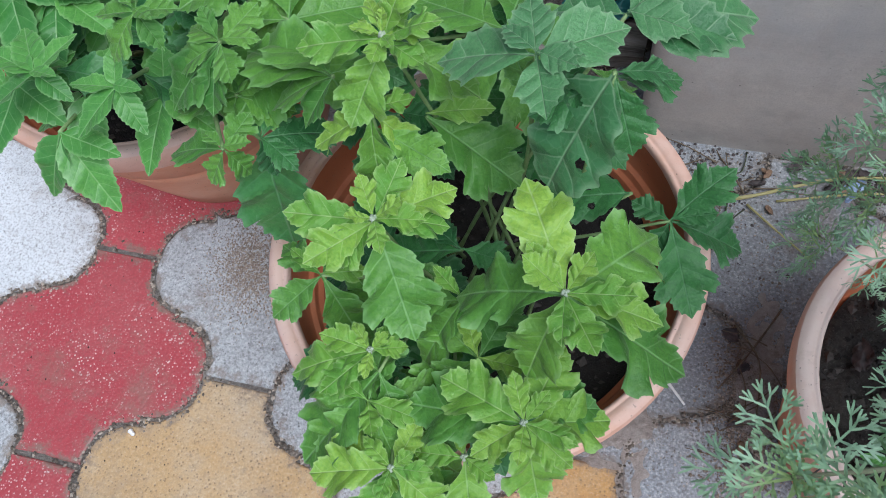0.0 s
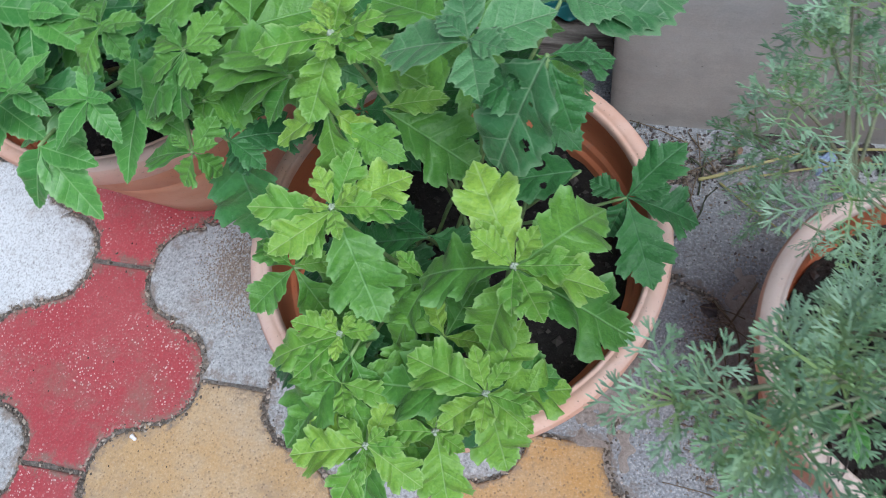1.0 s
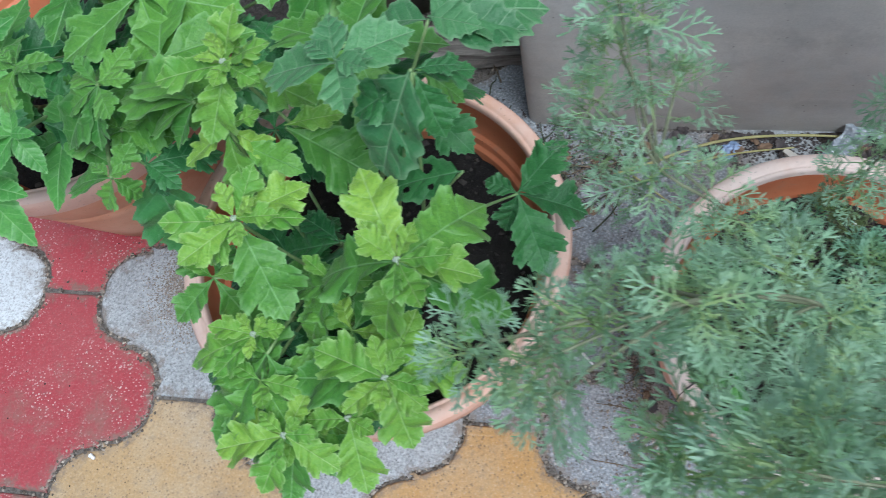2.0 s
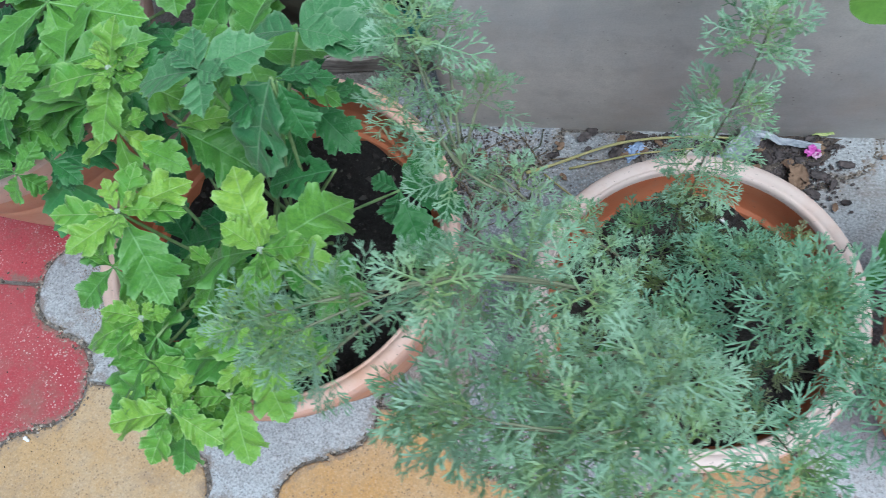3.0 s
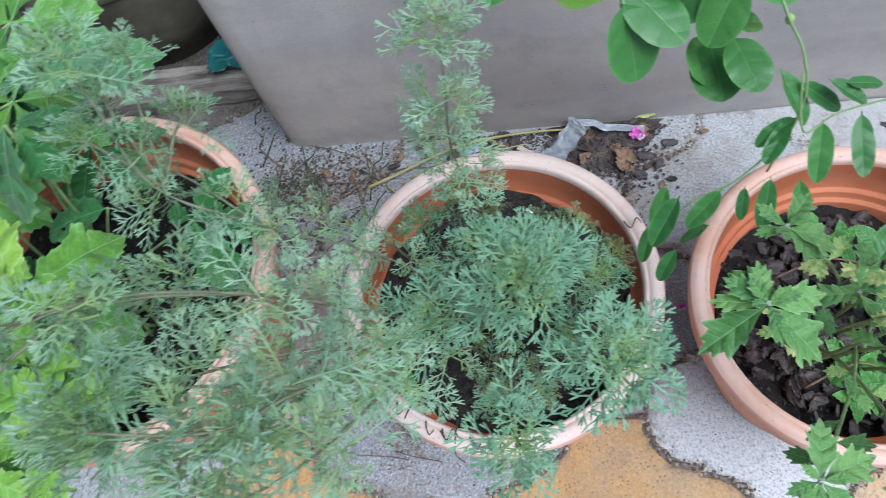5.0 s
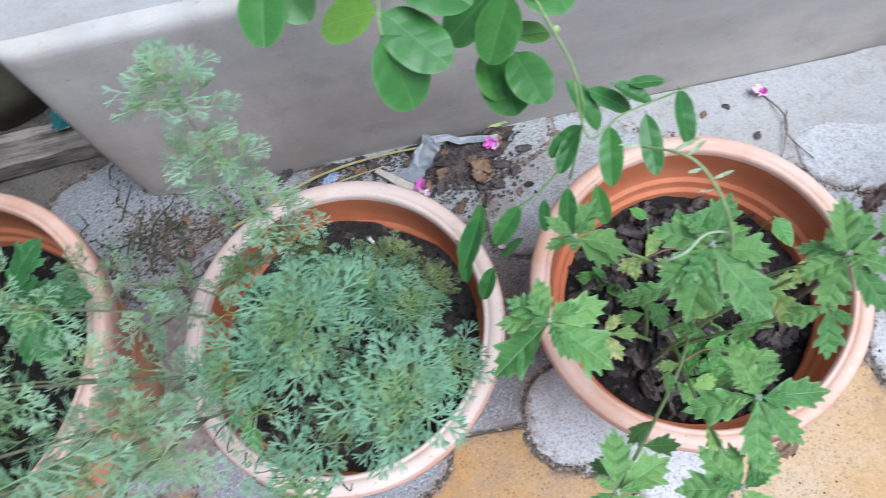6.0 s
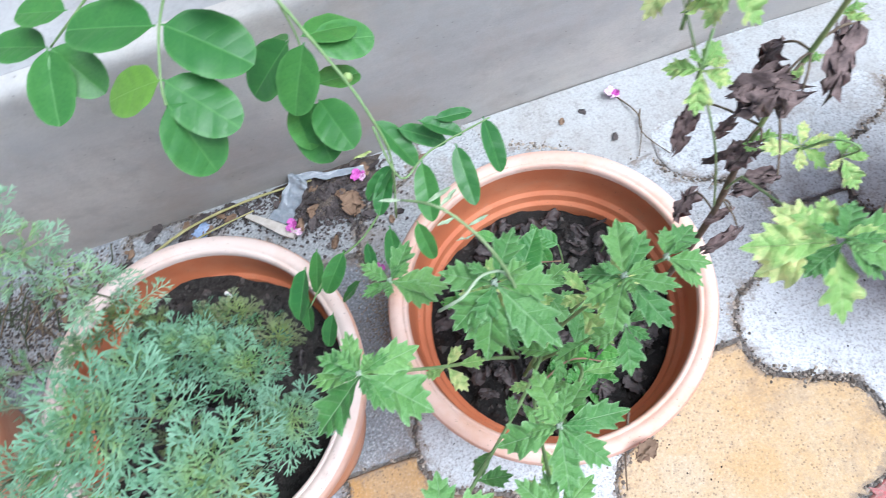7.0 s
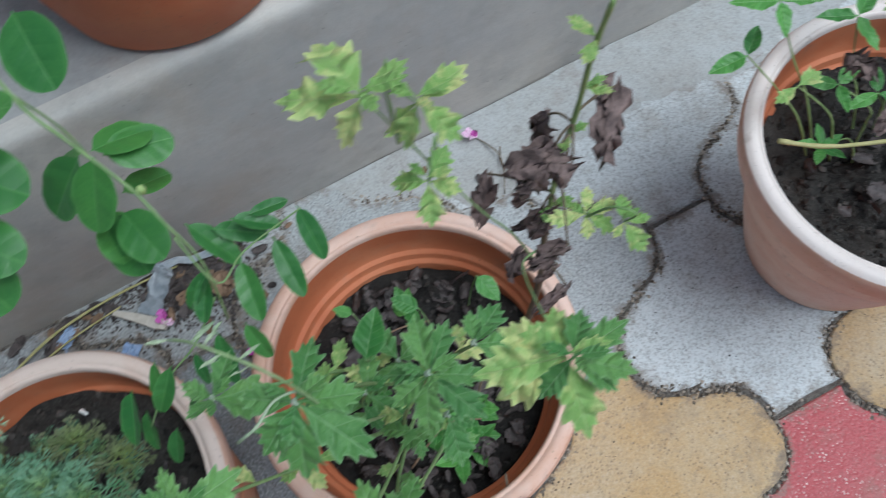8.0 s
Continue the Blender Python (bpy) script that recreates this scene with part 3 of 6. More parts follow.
PETAL_PALE = shape_set("petal", lambda r: oval_outline(r, 0.42, 0.03), M_PETAL_PALE, 2, (0.2, 0.6), (-0.3, 0.2), 0.2)


def strip(verts, faces, a, b, w, up=0.0):
    """A slim flat blunt segment from a to b, kinked in the middle."""
    a, b = Vector(a), Vector(b)
    side = (b - a).cross(Vector((0.1, 0.05, 1))).normalized() * w
    mid = (a + b) / 2 + Vector((0, 0, up))
    i = len(verts)
    verts += [a - side * 0.7, a + side * 0.7, mid - side, mid + side, b - side * 0.68, b + side * 0.68]
    faces += [(i, i + 1, i + 3, i + 2), (i + 2, i + 3, i + 5, i + 4)]


def feather(rng, verts, faces, at, az, elev, size, w):
    """One finely cut leaf: a bare stalk, then a fan of branches that fork into short blunt fingers."""
    m = aim(at, az, elev, size, rng.uniform(-30, 30))
    droop = rng.uniform(-0.05, 0.25)

    def reach_to(a, b, k=1.0):
        pa, pb = (m @ Vector((q[0], q[1], q[2] - droop * q[1] * q[1])) for q in (a, b))
        strip(verts, faces, pa, pb, w * k, rng.uniform(-0.02, 0.02) * size)

    def fork(p, angle, length, depth):
        a = radians(angle + rng.uniform(-9, 9))
        q = (p[0] + length * math.sin(a), p[1] + length * math.cos(a), p[2] + rng.uniform(-0.05, 0.07))
        reach_to(p, q, 1.0 if depth else 0.95)
        if depth:
            for turn in (-24, 2, 26) if rng.random() < 0.75 else (-15, 15):
                fork(q, angle + turn, length * (rng.uniform(0.85, 1.10) if depth == 1 else rng.uniform(0.7, 0.9)), depth - 1)

    reach_to((0, 0, 0), (0, 0.36, 0), 1.2)
    reach_to((0, 0.34, 0), (0, 0.66, 0), 1.0)
    for y, length in ((0.28, 0.12), (0.40, 0.14), (0.52, 0.13)):
        for s in (1, -1):
            fork((0, y, 0), s * rng.uniform(42, 60), length * rng.uniform(0.85, 1.15), 1 if rng.random() < 0.50 else 2)
    for s in (-34, 0, 34):
        fork((0, 0.66, 0), s, 0.13 * rng.uniform(0.85, 1.1), 1)


def tuft_mesh(seed, leaves=13, size=0.047, w=0.00068, material=None):
    rng = random.Random(seed)
    verts, faces = [], []
    for i in range(leaves):
        t = i / (leaves - 1)
        feather(rng, verts, faces, (0, 0, -0.012 * t), i * 137.5 + rng.uniform(-15, 15), 72 - 78 * t + rng.uniform(-8, 8), size * (0.62 + 0.55 * t) * rng.uniform(0.85, 1.15), w)
    return mesh_of("leaf_tuft", verts, faces, material or M_FERN, False)


TUFTS = [tuft_mesh(40 + i) for i in range(6)]
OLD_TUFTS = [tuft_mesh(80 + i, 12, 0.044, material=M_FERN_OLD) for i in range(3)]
LOOSE = [tuft_mesh(60 + i, 5, 0.046) for i in range(4)]
PALE_TUFTS = [tuft_mesh(100 + i, 11, 0.047, 0.00062, material=M_FERN_PALE) for i in range(4)]
PALE_LOOSE = [tuft_mesh(120 + i, 5, 0.046, 0.00062, M_FERN_PALE) for i in range(4)]


# ---- the ground, the pavers, the plinth ----
PITCH, LONG, NECK = 0.213, 0.280, 0.047


def half_edge(a, b, bulge, hook):
    """An edge of two lobes, swelling first to its left and then to its right, with a small hook between."""
    a, b = Vector(a), Vector(b)
    way = b - a
    n = Vector((-way.y, way.x)).normalized()
    mid = (a + b) / 2
    one, two = mid - n * hook, mid + n * hook
    out = []
    for p, q, s in ((a, one, 1), (two, b, -1)):
        for i in range(9):
            t = i / 8
            out.append(p.lerp(q, t) + n * s * bulge * math.sin(math.pi * t) ** 0.8)
    return out


def paver_outline():
    top_r, side_r, low_r = (NECK, LONG / 2), (PITCH - NECK, 0.0), (NECK, -LONG / 2)
    right = half_edge(top_r, side_r, -0.021, -0.0045)[1:] + half_edge(side_r, low_r, 0.021, 0.0045)[1:]
    pts = [Vector(top_r)] + right
    pts += [-p for p in pts]
    return pts


def inset(pts, d):
    out, n = [], len(pts)
    for i, p in enumerate(pts):
        way = (pts[(i + 1) % n] - pts[i - 1]).normalized()
        out.append(p + Vector((way.y, -way.x)) * d)
    return out


OUTLINE = paver_outline()


def paver_mesh(material, seed):
    """One cast paver with worn, slightly chipped edges."""
    rings = [(0.0026, -0.034), (0.0023, -0.0042), (0.0034, -0.0013), (0.0054, 0.0)]
    line = []
    for i, p in enumerate(OUTLINE):
        q = OUTLINE[(i + 1) % len(OUTLINE)]
        line += [p, p.lerp(q, 0.5)] if (q - p).length > 0.006 else [p]
    verts, faces, n = [], [], len(line)
    for r, (d, z) in enumerate(rings):
        for p, raw in zip(inset(line, d), line):
            k = noise.noise(Vector((raw.x * 60, raw.y * 60, seed * 5.3))) + 0.7 * noise.noise(Vector((raw.x * 170, raw.y * 170, seed)))
            chip = max(0.0, k - 0.22) * 0.0075 if r == 3 else (max(0.0, k - 0.22) * 0.0045 if r == 2 else (max(0.0, k - 0.5) * 0.004 if r == 1 else 0.0))
            out = raw.normalized()
            verts.append((p.x - out.x * (chip + 0.0013 * k), p.y - out.y * (chip + 0.0013 * k), z))
    for r in range(len(rings) - 1):
        faces += [(r * n + (i + 1) % n, r * n + i, (r + 1) * n + i, (r + 1) * n + (i + 1) % n) for i in range(n)]
    turn = 0.0
    for i in range(3 * n, 4 * n):
        x, y, z = verts[i]
        a, d = -math.atan2(y, x), math.hypot(x, y)
        a = a if i == 3 * n else turn + max(0.0015, (a - turn + math.pi) % (2 * math.pi) - math.pi)
        turn = a
        verts[i] = (d * math.cos(a), -d * math.sin(a), z)
    verts += [(x * 0.82, y * 0.82, z) for x, y, z in verts[3 * n:]] + [(0, 0, 0)]
    faces += [(3 * n + (i + 1) % n, 3 * n + i, 4 * n + i, 4 * n + (i + 1) % n) for i in range(n)]
    faces += [(4 * n + (i + 1) % n, 4 * n + i, 5 * n) for i in range(n)]
    me = mesh_of("paver", verts, faces, material, False)
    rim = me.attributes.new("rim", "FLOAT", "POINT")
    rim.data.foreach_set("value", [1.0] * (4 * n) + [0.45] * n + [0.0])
    return me


def grid_mesh(name, x0, y0, x1, y1, step, height, material):
    nx, ny = int((x1 - x0) / step), int((y1 - y0) / step)
    verts = [(x0 + (x1 - x0) * i / nx, y0 + (y1 - y0) * j / ny, 0) for j in range(ny + 1) for i in range(nx + 1)]
    verts = [(x, y, height(x, y)) for x, y, _ in verts]
    faces = [(j * (nx + 1) + i, j * (nx + 1) + i + 1, (j + 1) * (nx + 1) + i + 1, (j + 1) * (nx + 1) + i) for j in range(ny) for i in range(nx)]
    return mesh_of(name, verts, faces, material)


def earth_height(x, y):
    """Joint filling, a little higher and lumpy where earth has gathered along the foot of the plinth."""
    h = -0.0030 + 0.0022 * noise.noise(Vector((x * 40, y * 40, 0.3))) + 0.0014 * noise.noise(Vector((x * 9, y * 9, 2.0)))
    return min(h, -0.0018)


ground = new("ground", grid_mesh("ground", -2.0, -2.0, 2.6, 0.8, 0.014, earth_height, M_EARTH))
tagged(ground, "sandy brown earth showing in the paving joints", "ground", kind="structure")
far = [(-300, -300, -0.011), (300, -300, -0.011), (300, 300, -0.011), (-300, 300, -0.011)]
tagged(new("ground_beyond", mesh_of("ground_beyond", far, [(0, 1, 2, 3)], M_EARTH, False)), "bare earth of the yard reaching into the distance", "ground", kind="structure")

PLINTH_H, PLINTH_X = 0.362, 0.028


def plinth_mesh():
    """Plastered step with a worn, rounded top edge, its faces slightly uneven."""
    prof = [(0.010, -0.05), (0.006, 0.0), (0.003, 0.05), (0.0, 0.12), (0.0, 0.20), (0.001, 0.28), (0.001, 0.335), (0.0015, 0.346), (0.003, 0.3535), (0.0065, 0.3585), (0.012, 0.361), (0.024, PLINTH_H)]
    xs = [PLINTH_X + 0.0005, PLINTH_X + 0.004, PLINTH_X + 0.012, PLINTH_X + 0.03] + [PLINTH_X + 0.06 + 0.05 * i for i in range(70)]
    verts, faces, n = [], [], len(prof)
    for i, x in enumerate(xs):
        near = max(0.0, 1 - (x - PLINTH_X) / 0.02)
        for y, z in prof:
            w = 0.004 * noise.noise(Vector((x * 5, z * 6, 1.0))) if i > 3 else 0.0
            verts.append((x, y + w + 0.010 * near * near, z))
    for i in range(len(xs) - 1):
        faces += [(i * n + k, (i + 1) * n + k, (i + 1) * n + k + 1, i * n + k + 1) for k in range(n - 1)]
    front = len(verts)
    verts += [(PLINTH_X - 0.004, 1.3, -0.05), (PLINTH_X - 0.004, 1.3, PLINTH_H)]
    faces.append(tuple(list(range(n))[::1] + [front + 1, front]))
    return mesh_of("plinth", verts, faces, M_PLINTH, True)


plinth = new("wall_plinth", plinth_mesh())
tagged(plinth, "grey plastered plinth wall with stains and a worn edge", "wall", kind="structure")
top = new("floor_ledge", grid_mesh("floor_ledge", PLINTH_X + 0.002, 0.023, 3.5, 1.3, 0.05, lambda x, y: PLINTH_H + 0.002 * noise.noise(Vector((x * 7, y * 7, 5))), M_LEDGE))
tagged(top, "pale cement ledge on top of the plinth", "floor", kind="structure")


def box_mesh(name, x0, y0, z0, x1, y1, z1, material):
    v = [(x, y, z) for x in (x0, x1) for y in (y0, y1) for z in (z0, z1)]
    f = [(0, 1, 3, 2), (4, 6, 7, 5), (0, 4, 5, 1), (2, 3, 7, 6), (0, 2, 6, 4), (1, 5, 7, 3)]
    return mesh_of(name, v, f, material, False)


tagged(new("wall_house", box_mesh("wall_house", -3.0, 1.3, -0.05, 4.0, 1.5, 2.6, M_HOUSE)), "plain plastered house wall behind the ledge", "wall", kind="structure")

# ---- the pots ----
def pot(x, y, z, R, H, label, base=0.68, lip_paint=None, body_paint=None):
    """Rolled-rim flower pot: tapering body with grooves, inner wall, separate rim."""
    t = thing("flower_pot", x, y, z, label, "flower pot", "terracotta pots along the plinth")
    b = base * R
    s = lambda f: b + (R - 0.013 - b) * f
    h0 = H - 0.040
    outer = [(0.0, 0.004), (b - 0.006, 0.002), (b, 0.006), (s(0.30), 0.30 * h0), (s(0.60), 0.60 * h0), (s(0.70) + 0.001, 0.70 * h0), (s(0.72) - 0.0015, 0.715 * h0), (s(0.74) + 0.001, 0.73 * h0), (s(0.9), 0.9 * h0), (s(1.0), h0)]
    part("body", lathe("body", outer, body_paint or M_CLAY, 80, 0.004), t)
    q = 0.78
    inner = [(R - 0.0275 * q, H - 0.010), (R - 0.029 * q, H - 0.030), (R - 0.031 * q, H - 0.056), (R - 0.0325 * q, H - 0.0575), (R - 0.0375 * q, H - 0.0585), (R - 0.0385 * q, H - 0.060), (R - 0.039 * q, H - 0.069), (R - 0.0405 * q, H - 0.0705), (R - 0.0455 * q, H - 0.0715), (R - 0.0465 * q, H - 0.073), (s(0.55) - 0.004, 0.55 * h0), (s(0.25) - 0.004, 0.2 * h0), (0.0, 0.18 * h0)]
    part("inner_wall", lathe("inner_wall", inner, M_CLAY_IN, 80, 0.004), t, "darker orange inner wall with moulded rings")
    skirt = [(R - 0.013, H - 0.039), (R - 0.0075, H - 0.042), (R - 0.004, H - 0.038), (R - 0.0005, H - 0.014), (R - 0.0005, H - 0.008), (R - 0.0023, H - 0.0042)]
    part("rim_skirt", lathe("rim_skirt", skirt, M_RIM_O, 80, 0.004), t)
    lip = [(R - 0.0023, H - 0.0042), (R - 0.0055, H - 0.0010), (R - 0.010, H), (R - 0.0150, H - 0.0008), (R - 0.0160, H - 0.0024), (R - 0.0170, H - 0.0010), (R - 0.0195, H - 0.0016), (R - 0.0210, H - 0.005), (R - 0.0275 * q, H - 0.011)]
    part("rim", lathe("rim", lip, lip_paint or M_RIM, 80, 0.004), t, "sun-bleached pinkish rolled rim")
    return t


def soil(x, y, z, r, label, lump=0.015, paint=None):
    n, verts, faces = 26, [(0, 0, 0.006)], []
    for k in range(1, n + 1):
        for i in range(64):
            a, q = 2 * math.pi * i / 64, r * k / n
            px, py = q * math.cos(a), q * math.sin(a)
            v = Vector((px + x, py + y, 0))
            verts.append((px, py, lump * noise.noise(v * 16) + 0.6 * lump * noise.noise(v * 55) + 0.35 * lump * noise.noise(v * 140)))
    for i in range(64):
        faces.append((0, 1 + i, 1 + (i + 1) % 64))
    for k in range(n - 1):
        a = 1 + 64 * k
        faces += [(a + i, a + 64 + i, a + 64 + (i + 1) % 64, a + (i + 1) % 64) for i in range(64)]
    ob = new("potting_soil", mesh_of("potting_soil", verts, faces, paint or M_SOIL))
    ob.location = (x, y, z)
    tagged(ob, label, "soil", kind="stuff")
    q = random.Random(label)
    verts, faces = [], []
    for _ in range(1100):
        a, d = q.uniform(0, 6.28), 0.97 * r * math.sqrt(q.random())
        px, py = d * math.cos(a), d * math.sin(a)
        v = Vector((px + x, py + y, 0))
        h = lump * noise.noise(v * 16) + 0.6 * lump * noise.noise(v * 55)
        s, i = 0.0012 + 0.0042 * q.random() ** 3, len(verts)
        for ux, uy, uz in ((1, 0, 0), (0, 1, 0), (-1, 0, 0), (0, -1, 0), (0, 0, 1), (0, 0, -1)):
            verts.append((px + s * (ux + q.uniform(-0.4, 0.4)), py + s * (uy + q.uniform(-0.4, 0.4)), h + s * (0.35 + 0.75 * uz + q.uniform(-0.3, 0.3))))
        faces += [(i, i + 1, i + 4), (i + 1, i + 2, i + 4), (i + 2, i + 3, i + 4), (i + 3, i, i + 4), (i + 1, i, i + 5), (i + 2, i + 1, i + 5), (i + 3, i + 2, i + 5), (i, i + 3, i + 5)]
    clods = new("soil_clods", mesh_of("soil_clods", verts, faces, M_CLOD, False))
    clods.location = (x, y, z)
    return tagged(clods, "loose crumbs and clods on the " + label.split(" in ")[0].split(" under ")[0], "soil", kind="stuff")


A, B, C = (-0.090, -0.288, 0.278, 0.201), (0.348, -0.330, 0.269, 0.162), (0.701, -0.343, 0.237, 0.165)
D, L, S = (1.235, -0.383, 0.270, 0.165), (-0.532, -0.058, 0.275, 0.217), (0.672, 0.131, 0.270, 0.180)
pot(A[0], A[1], 0, A[3], A[2], "large terracotta plastic pot with a wide bleached rim")
pot(B[0], B[1], 0, B[3], B[2], "terracotta pot with bleached rim, holding feathery plant", 0.68, M_RIM_PALE)
pot(C[0], C[1], 0, C[3], C[2], "terracotta pot with ringed inside, half filled with soil")
pot(D[0], D[1], 0, D[3], D[2], "weathered terracotta pot with dusty pale rim", 0.60, M_RIM_DUST, M_DUSTY)
pot(L[0], L[1], 0, L[3], L[2], "wide terracotta pot overhung by leafy stems", 0.66)
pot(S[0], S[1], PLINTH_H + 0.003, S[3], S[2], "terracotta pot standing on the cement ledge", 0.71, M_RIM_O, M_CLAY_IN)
soil(A[0], A[1], 0.190, 0.165, "dark moist potting soil in the large pot")
soil(B[0], B[1], 0.214, 0.134, "dry crumbly dark soil under the feathery plant", 0.015, M_SOIL_DRY)
soil(C[0], C[1], 0.152, 0.132, "dark soil with leaf litter in the pot", 0.018)
soil(D[0], D[1], 0.200, 0.132, "dark lumpy soil in the weathered pot", 0.018, M_SOIL_DRY)
soil(L[0], L[1], 0.190, 0.160, "shaded soil in the wide pot")
soil(S[0], S[1], PLINTH_H + 0.205, 0.140, "soil in the pot on the ledge")


# ---- lobed-leaf plants ----
def leafy(rng, plant, shapes, at, leaves, small=0, lift=0.0, small_size=0.55, host=None):
    """Leaves round one shoot tip: each (azimuth, length, elevation), then a few small young ones in the heart."""
    o = plant.location
    host = host or BEARER[plant]
    for az, size, elev in leaves:
        m = aim(Vector(at) - o, az, elev + lift, size * (1.13 if shapes is MUM_YOUNG else 1.06), rng.uniform(-16, 16), rng.uniform(0.92, 1.1))
        part("leaf", rng.choice((MUM if size > 0.066 else MUM_MID) if shapes is MUM_YOUNG and size > 0.046 and elev < -12 else shapes), host, m=m)
    if leaves:
        mean = sum(q[1] for q in leaves) / len(leaves)
        for i in range(small):
            m = aim(Vector(at) - o + Vector((0, 0, 0.004)), i * 137.5 + rng.uniform(-25, 25), 8 + 55 * i / (small + 3) + rng.uniform(-8, 8), mean * small_size * (1.2 - 0.8 * i / (small + 3)), rng.uniform(-20, 20), 0.95)
            part("leaf", rng.choice(MUM_YOUNG if shapes is MUM else shapes), host, m=m)


HEART = (Vector((-0.055, -0.325, 0.440)), Vector((-0.090, -0.215, 0.190)))   # a gap in the bush, open down to the soil


def in_heart(p, reach):
    a, b = HEART
    t = max(0.0, min(1.0, (p - a).dot(b - a) / (b - a).length_squared))
    return (p - a.lerp(b, t)).length < reach


def under_leaves(rng, plant, shapes, spine, count, size):
    """Larger, older leaves lower down along a stem."""
    o = plant.location
    for i in range(count):
        p = spine[int(len(spine) * rng.uniform(0.45, 0.93))]
        if in_heart(p, 0.075):
            continue
        m = aim(p - o, i * 137.5 + rng.uniform(-20, 20), rng.uniform(-30, 12), size * rng.uniform(0.75, 1.15), rng.uniform(-25, 25), rng.uniform(0.9, 1.1))
        part("leaf", rng.choice(shapes), BEARER[plant], m=m)


def shoot(rng, plant, root, tip, r=0.0028, sag=0.0, material=None):
    root, tip = Vector(root), Vector(tip)
    mid = root.lerp(tip, 0.55) + Vector((rng.uniform(-0.012, 0.012), rng.uniform(-0.012, 0.012), 0.02 - sag))
    return stem(plant, [root, root.lerp(mid, 0.5) + Vector((0, 0, 0.012)), mid, tip], r, r * 0.55, material or M_STEM)


def bud_mesh():
    """A few closed leaf tips packed together."""
    verts, faces = [], []
    for k in range(5):
        a, lean = k * 2.4, 0.0 if k == 0 else 0.55
        o = Vector((lean * math.cos(a), lean * math.sin(a), 0))
        i = len(verts)
        for z, w in ((-0.4, 0.30), (0.2, 0.42), (0.8, 0.30), (1.15, 0.06)):
            verts += [o * (1 - 0.3 * z) + Vector((w * math.cos(q * 1.257), w * math.sin(q * 1.257), z)) for q in range(5)]
        faces += [(i + 5 * r + q, i + 5 * r + (q + 1) % 5, i + 5 * r + 5 + (q + 1) % 5, i + 5 * r + 5 + q) for r in range(3) for q in range(5)]
    return mesh_of("bud", verts, faces, M_BUD)


M_BUD = plain_paint("downy_bud", (0.34, 0.44, 0.30), (0.58, 0.64, 0.54), 400, 0.85)
BUD = bud_mesh()


def bud(plant, at, size):
    part("bud", BUD, BEARER[plant], "pale downy leaf bud", Matrix.Translation(Vector(at) - plant.location + Vector((0, 0, 0.003))) @ Matrix.Scale(size, 4))


